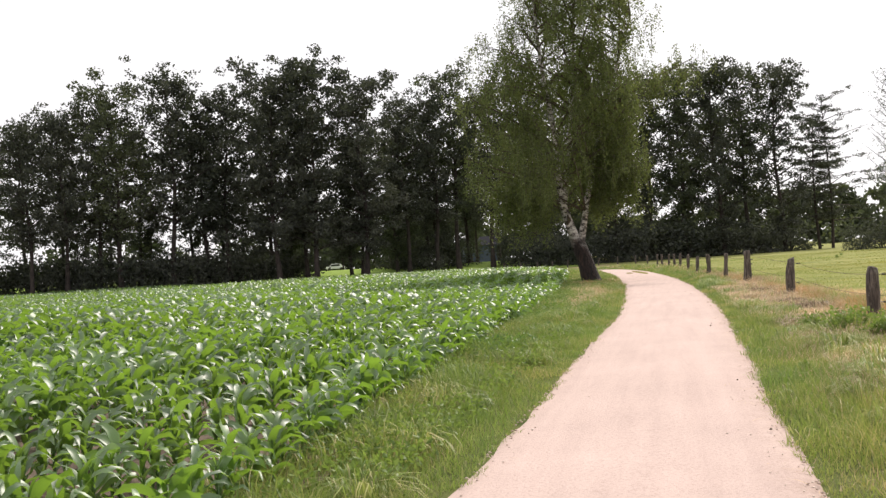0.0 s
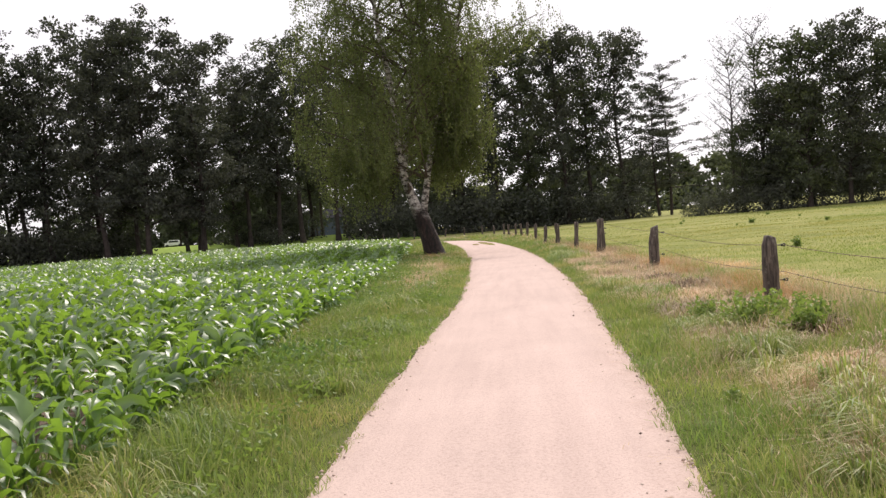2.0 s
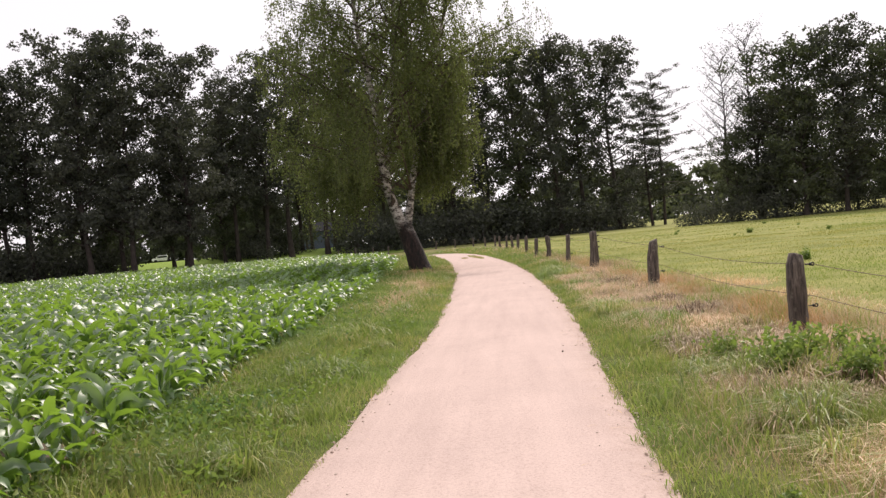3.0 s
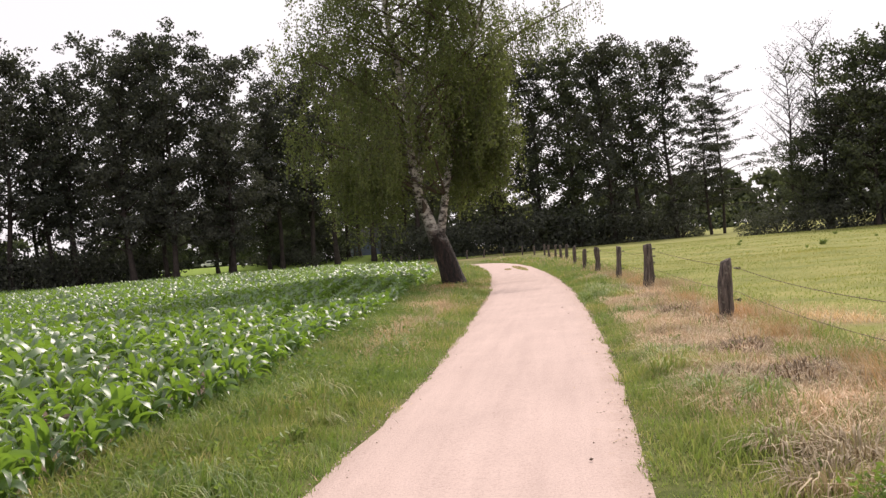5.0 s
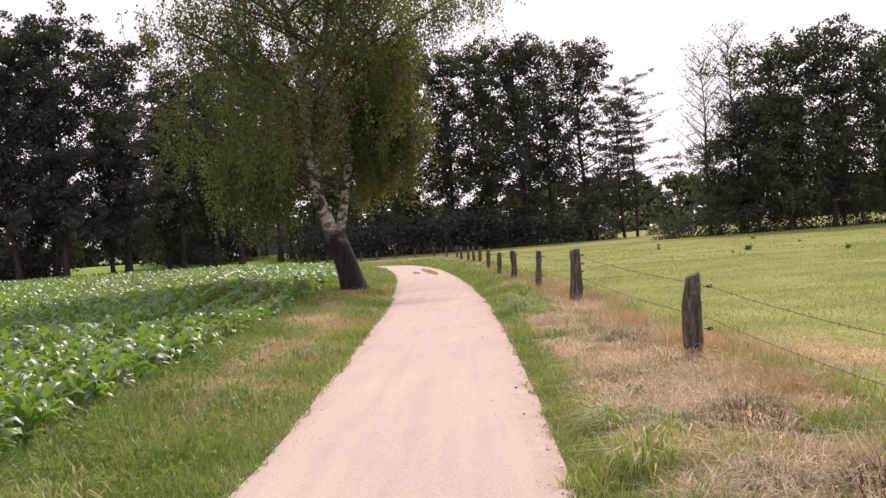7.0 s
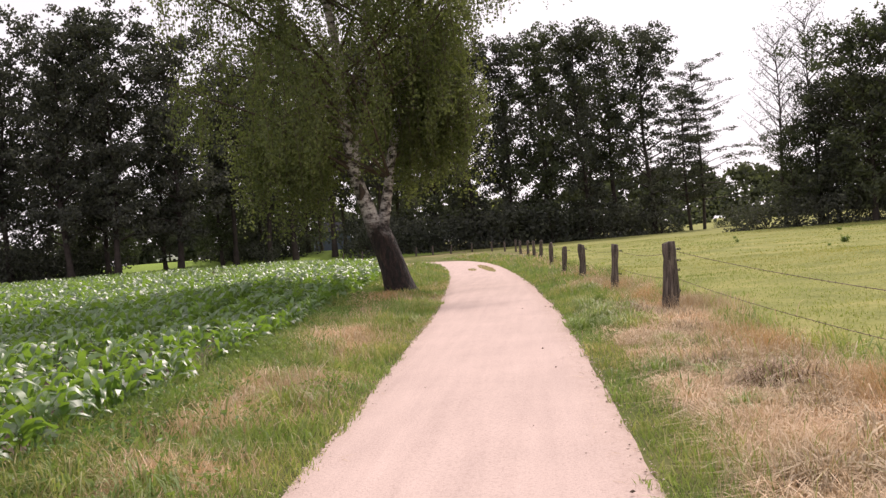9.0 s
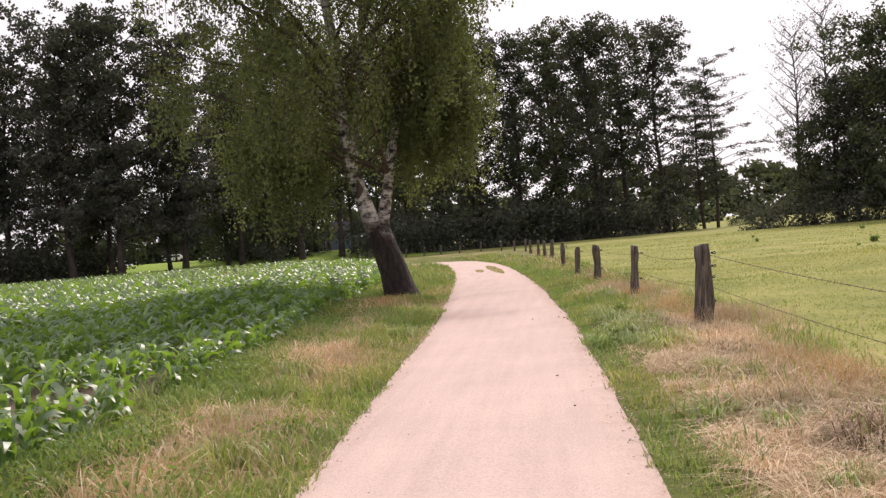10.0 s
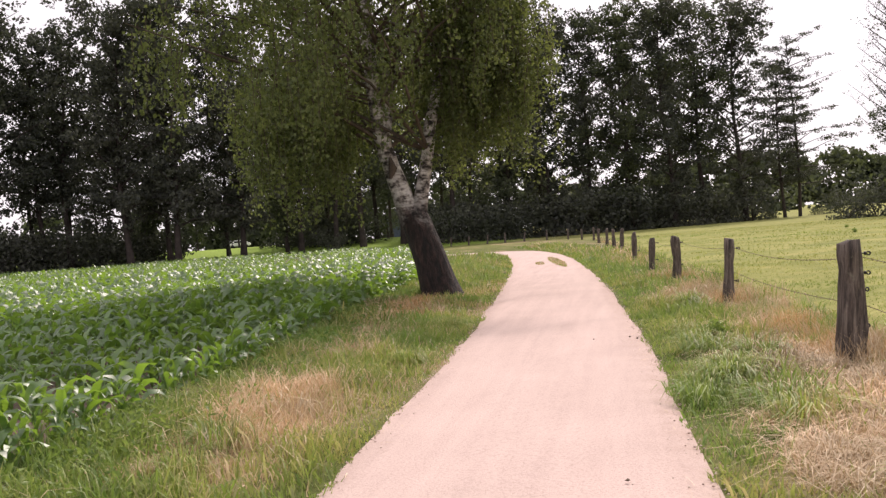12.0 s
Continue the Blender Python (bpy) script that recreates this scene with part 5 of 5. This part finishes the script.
dead += [(float(np.interp(y, CROP_Y, CROP_X)) + rt.uniform(0.2, 1.1), y) for y in (28.2, 29.5, 31.0, 32.6, 34.1, 36.5, 39.0, 41.5, 43.0, 44.2)]
for k, (x, y) in enumerate(dead):
    if not off_road(np.array([x]), np.array([y]), -0.3)[0]:
        continue
    ob = tagged(new("dead_grass_tussock", DEAD_TUFT[k % 3]), "drooping straw-coloured dead grass tussock in the verge", "grass tussock", "dead grass tussocks")
    s = rt.uniform(0.4, 0.8)
    ob.matrix_world = pose(x, y, float(height(x, y)), 0, 0, rt.uniform(0, 360)) @ Matrix.Scale(s, 4)
live = [(6.1, 20.3), (6.5, 20.9), (6.35, 21.5), (6.7, 20.3), (6.0, 19.3), (6.2, 18.4), (5.6, 17.0), (4.6, 12.2), (4.3, 10.6), (4.7, 9.8), (8.9, 34.2), (9.1, 35.0), (9.3, 36.2), (8.2, 31.8)]
for _ in range(80):
    y = rt.uniform(5, 40)
    if rt.random() < 0.55:
        live.append((rt.uniform(float(np.interp(y, CROP_Y, CROP_X)) + 0.2, float(np.interp(y, ROAD_Y, ROAD_L)) - 0.35), y))
    else:
        live.append((rt.uniform(float(np.interp(y, ROAD_Y, ROAD_R)) + 0.4, float(np.interp(y, FY, FX)) - 0.5), y))
for k, (x, y) in enumerate(live):
    ob = tagged(new("grass_tussock", GREEN_TUFT[k % 3]), "tall drooping green grass tussock in the verge", "grass tussock", "green grass tussocks")
    s = rt.uniform(0.55, 1.05)
    ob.matrix_world = pose(x, y, float(height(x, y)), 0, 0, rt.uniform(0, 360)) @ Matrix.Scale(s, 4)

# pale seeding stalks above the verge grass
rs = np.random.default_rng(91)
y = rs.uniform(6, 55, 2600)
x = np.where(rs.random(2600) < 0.35, np.interp(y, CROP_Y, CROP_X) + rs.uniform(0, 1.3, 2600), np.interp(y, ROAD_Y, ROAD_R) + 0.5 + rs.uniform(0, 1.8, 2600))
ok = (vnoise(x, y, 1.2, 62) > 0.5) & off_road(x, y, -0.25) & ((x > np.interp(y, ROAD_Y, ROAD_R)) | (y > 18))
tagged(new("seed_stalks", raw_mesh("seed_stalks", *blades(x[ok], y[ok], np.full(ok.sum(), 0.34), 0.004, 0.5, rs), GRASS)), "thin pale seeding grass stalks above the verge", "grass stalks", kind="stuff")


# ---- loose stones and litter on the track ----
def pebble_field(count, x, y, size, rng_p):
    """Small squashed octahedral stones, one island each."""
    base = np.array([(1, 0, 0), (-1, 0, 0), (0, 1, 0), (0, -1, 0), (0, 0, 0.7), (0, 0, -0.5)])
    f = np.array([(0, 2, 4), (2, 1, 4), (1, 3, 4), (3, 0, 4), (2, 0, 5), (1, 2, 5), (3, 1, 5), (0, 3, 5)])
    s = size * rng_p.uniform(0.5, 1.6, (count, 1, 1)) * rng_p.uniform(0.7, 1.3, (count, 6, 3))
    v = base[None] * s + np.stack([x, y, np.full(count, 0.05)], 1)[:, None]
    F = f[None] + (np.arange(count) * 6)[:, None, None]
    return v.reshape(-1, 3), F.reshape(-1, 3)


rp = np.random.default_rng(33)
n = 1300
y = rp.uniform(5, 48, n)
side = rp.random(n)
l, r = np.interp(y, ROAD_Y, ROAD_L), np.interp(y, ROAD_Y, ROAD_R)
x = np.where(side < 0.5, r + 0.03 - np.abs(rp.normal(0, 0.13, n)), np.where(side < 0.92, l + np.abs(rp.normal(0, 0.1, n)), rp.uniform(l, r)))
v, f = pebble_field(n, x, y, 0.006, rp)
v[:, 2] -= 0.014
tagged(new("loose_gravel", raw_mesh("loose_gravel", v, f, STONE)), "loose pale gravel along the edges of the track", "gravel", kind="stuff")
n = 900
y = rp.uniform(5, 46, n)
l, r = np.interp(y, ROAD_Y, ROAD_L), np.interp(y, ROAD_Y, ROAD_R)
x = np.where(rp.random(n) < 0.5, r + 0.02 - np.abs(rp.normal(0, 0.05, n)), l - 0.02 + np.abs(rp.normal(0, 0.045, n)))
v, f = pebble_field(n, x, y, 0.009, rp)
v[:, 2] -= 0.027
tagged(new("rim_clods", raw_mesh("rim_clods", v, f, CLOD)), "crumbly pale brown clods along the rims of the track", "earth", kind="stuff")
n = 320
y = rp.uniform(5, 44, n)
l, r = np.interp(y, ROAD_Y, ROAD_L), np.interp(y, ROAD_Y, ROAD_R)
x = np.where(rp.random(n) < 0.7, r - np.abs(rp.normal(0, 0.16, n)), l + np.abs(rp.normal(0, 0.12, n)))
v, f = blades(x, y, np.full(n, 0.05), 0.006, 2.6, rp)
v[:, 2] = v[:, 2] * 0.25 + 0.035
tagged(new("straw_litter", raw_mesh("straw_litter", v, f, STRAW)), "scattered straw bits lying along the edges of the track", "straw", kind="stuff")
n = 16
y = rp.uniform(6, 40, n)
l, r = np.interp(y, ROAD_Y, ROAD_L), np.interp(y, ROAD_Y, ROAD_R)
x = r - np.abs(rp.normal(0, 0.45, n))
v, f = pebble_field(n, x, y, 0.011, rp)
tagged(new("dark_crumbs", raw_mesh("dark_crumbs", v, f, SOIL)), "dark crumbs of earth scattered on the track", "earth", kind="stuff")


# ---- beyond the trees ----
def hedge_row(seed, x0, x1, y, H, step, leaf):
    """A far line of woodland as uneven heaps of foliage."""
    r, rngh = random.Random(seed), np.random.default_rng(seed)
    cl = []
    x = x0
    while x < x1:
        h = H * r.uniform(0.55, 1.1)
        for k in range(5):
            cl.append((x + r.uniform(-step, step), y + r.uniform(-5, 5), h * (0.1 + 0.2 * k) + r.uniform(-0.5, 0.5), step * r.uniform(0.6, 1.0), H * 0.16))
        x += step * 1.1
    v, f = leaves(clump_points(cl, 1.5, rngh), leaf, leaf * 0.7, rngh)
    return raw_mesh("far_wood", v, f, OAK_LEAF)


tagged(new("far_wood", hedge_row(81, -48, 260, 330, 20, 7.0, 2.2)), "distant hazy line of woodland behind the fields", "woodland", kind="stuff")
tagged(new("far_copse", hedge_row(83, -210, -48, 330, 15, 5.0, 1.8)), "distant low hazy copse behind the western wood", "woodland", kind="stuff")
tagged(new("far_hedge", hedge_row(82, 48, 150, 190, 8.0, 2.6, 0.9)), "low far hedge beyond the meadow", "hedge", kind="stuff")

WALL = plain_mat("render_wall", [(0.3, (0.045, 0.055, 0.08)), (0.7, (0.06, 0.075, 0.105))], 0.5, 4)
ROOF = plain_mat("roof_tile", [(0.3, (0.025, 0.025, 0.03)), (0.7, (0.04, 0.04, 0.046))], 0.6, 5, 1.0, spec=0.02)
WHITE = plain_mat("white_paint", [(0.3, (0.72, 0.72, 0.7)), (0.7, (0.8, 0.8, 0.79))], 0.6, 5, 0.4)
GLASS = plain_mat("dark_pane", [(0.3, (0.02, 0.025, 0.03)), (0.7, (0.04, 0.045, 0.05))], 1, 6, 0.15, 0.0)
TYRE = plain_mat("tyre_rubber", [(0.3, (0.012, 0.012, 0.012)), (0.7, (0.025, 0.025, 0.025))], 4, 30, 0.8)


def box(x0, y0, z0, x1, y1, z1, bevel=0.0):
    bm = bmesh.new()
    bmesh.ops.create_cube(bm, size=1)
    for v in bm.verts:
        v.co = ((x0 + x1) / 2 + v.co.x * (x1 - x0), (y0 + y1) / 2 + v.co.y * (y1 - y0), (z0 + z1) / 2 + v.co.z * (z1 - z0))
    if bevel:
        bmesh.ops.bevel(bm, geom=bm.edges[:], offset=bevel, segments=2, affect="EDGES")
    return bm


def part_bm(name, bm, material, parent, label=""):
    me = bpy.data.meshes.new(name)
    bm.to_mesh(me)
    bm.free()
    me.materials.append(material)
    return part(name, me, parent, label)


def house(x, y, w, d, eaves, ridge, wall, label, turn=0.0):
    """Gabled house: walls, overhanging roof slabs, windows and a door in the front."""
    ob = tagged(new("house"), label, "house")
    ob.matrix_world = pose(x, y, float(height(x, y)), 0, 0, turn)
    bm = bmesh.new()
    prof = [(-d / 2, -0.2), (d / 2, -0.2), (d / 2, eaves), (0, ridge), (-d / 2, eaves)]
    ends = [[bm.verts.new((s * w / 2, p, q)) for p, q in prof] for s in (-1, 1)]
    bm.faces.new(ends[0][::-1])
    bm.faces.new(ends[1])
    for i in range(5):
        j = (i + 1) % 5
        bm.faces.new((ends[0][i], ends[0][j], ends[1][j], ends[1][i]))
    bmesh.ops.recalc_face_normals(bm, faces=bm.faces[:])
    part_bm("wall", bm, wall, ob)
    for s in (-1, 1):
        bm = box(-w / 2 - 0.5, 0, 0, w / 2 + 0.5, 1, 0.2)
        run = math.hypot(d / 2 + 0.5, (ridge - eaves) * (d / 2 + 0.5) / (d / 2))
        for v in bm.verts:
            q = v.co.y * run
            ang = math.atan2(ridge - eaves, d / 2)
            v.co = (v.co.x, s * (q * math.cos(ang)), ridge + 0.05 + v.co.z - q * math.sin(ang))
        part_bm("roof", bm, ROOF, ob)
    return ob


house(6.2, 250, 8, 7, 4.4, 6.4, WALL, "distant blue-grey house with a dark roof behind the trees", 8)


def car(x, y, turn):
    ob = tagged(new("car"), "distant white car parked behind the tree line", "car")
    ob.matrix_world = pose(x, y, float(height(x, y)), 0, 0, turn)
    bm = box(-2.1, -0.85, 0.35, 2.1, 0.85, 0.95, 0.15)
    part_bm("body", bm, WHITE, ob)
    bm = box(-1.3, -0.75, 0.93, 1.5, 0.75, 1.5, 0.12)
    for v in bm.verts:
        if v.co.z > 1.3:
            v.co.x *= 0.75
    cab = part_bm("cabin", bm, WHITE, ob)
    for s in (-1, 1):
        part_bm("window", box(-0.95, s * 0.76 - 0.01, 1.02, 1.0, s * 0.76 + 0.01, 1.36), GLASS, cab)
    for sx_ in (-1.3, 1.3):
        for s in (-1, 1):
            wv, wf = tube([(sx_, s * 0.7, 0.33), (sx_, s * 0.72, 0.33), (sx_, s * 0.88, 0.33), (sx_, s * 0.9, 0.33)], [0.02, 0.33, 0.33, 0.02], 14)
            part("wheel", raw_mesh("wheel", wv, wf, TYRE, True), ob, "black tyre")


car(-26.5, 214, 5)
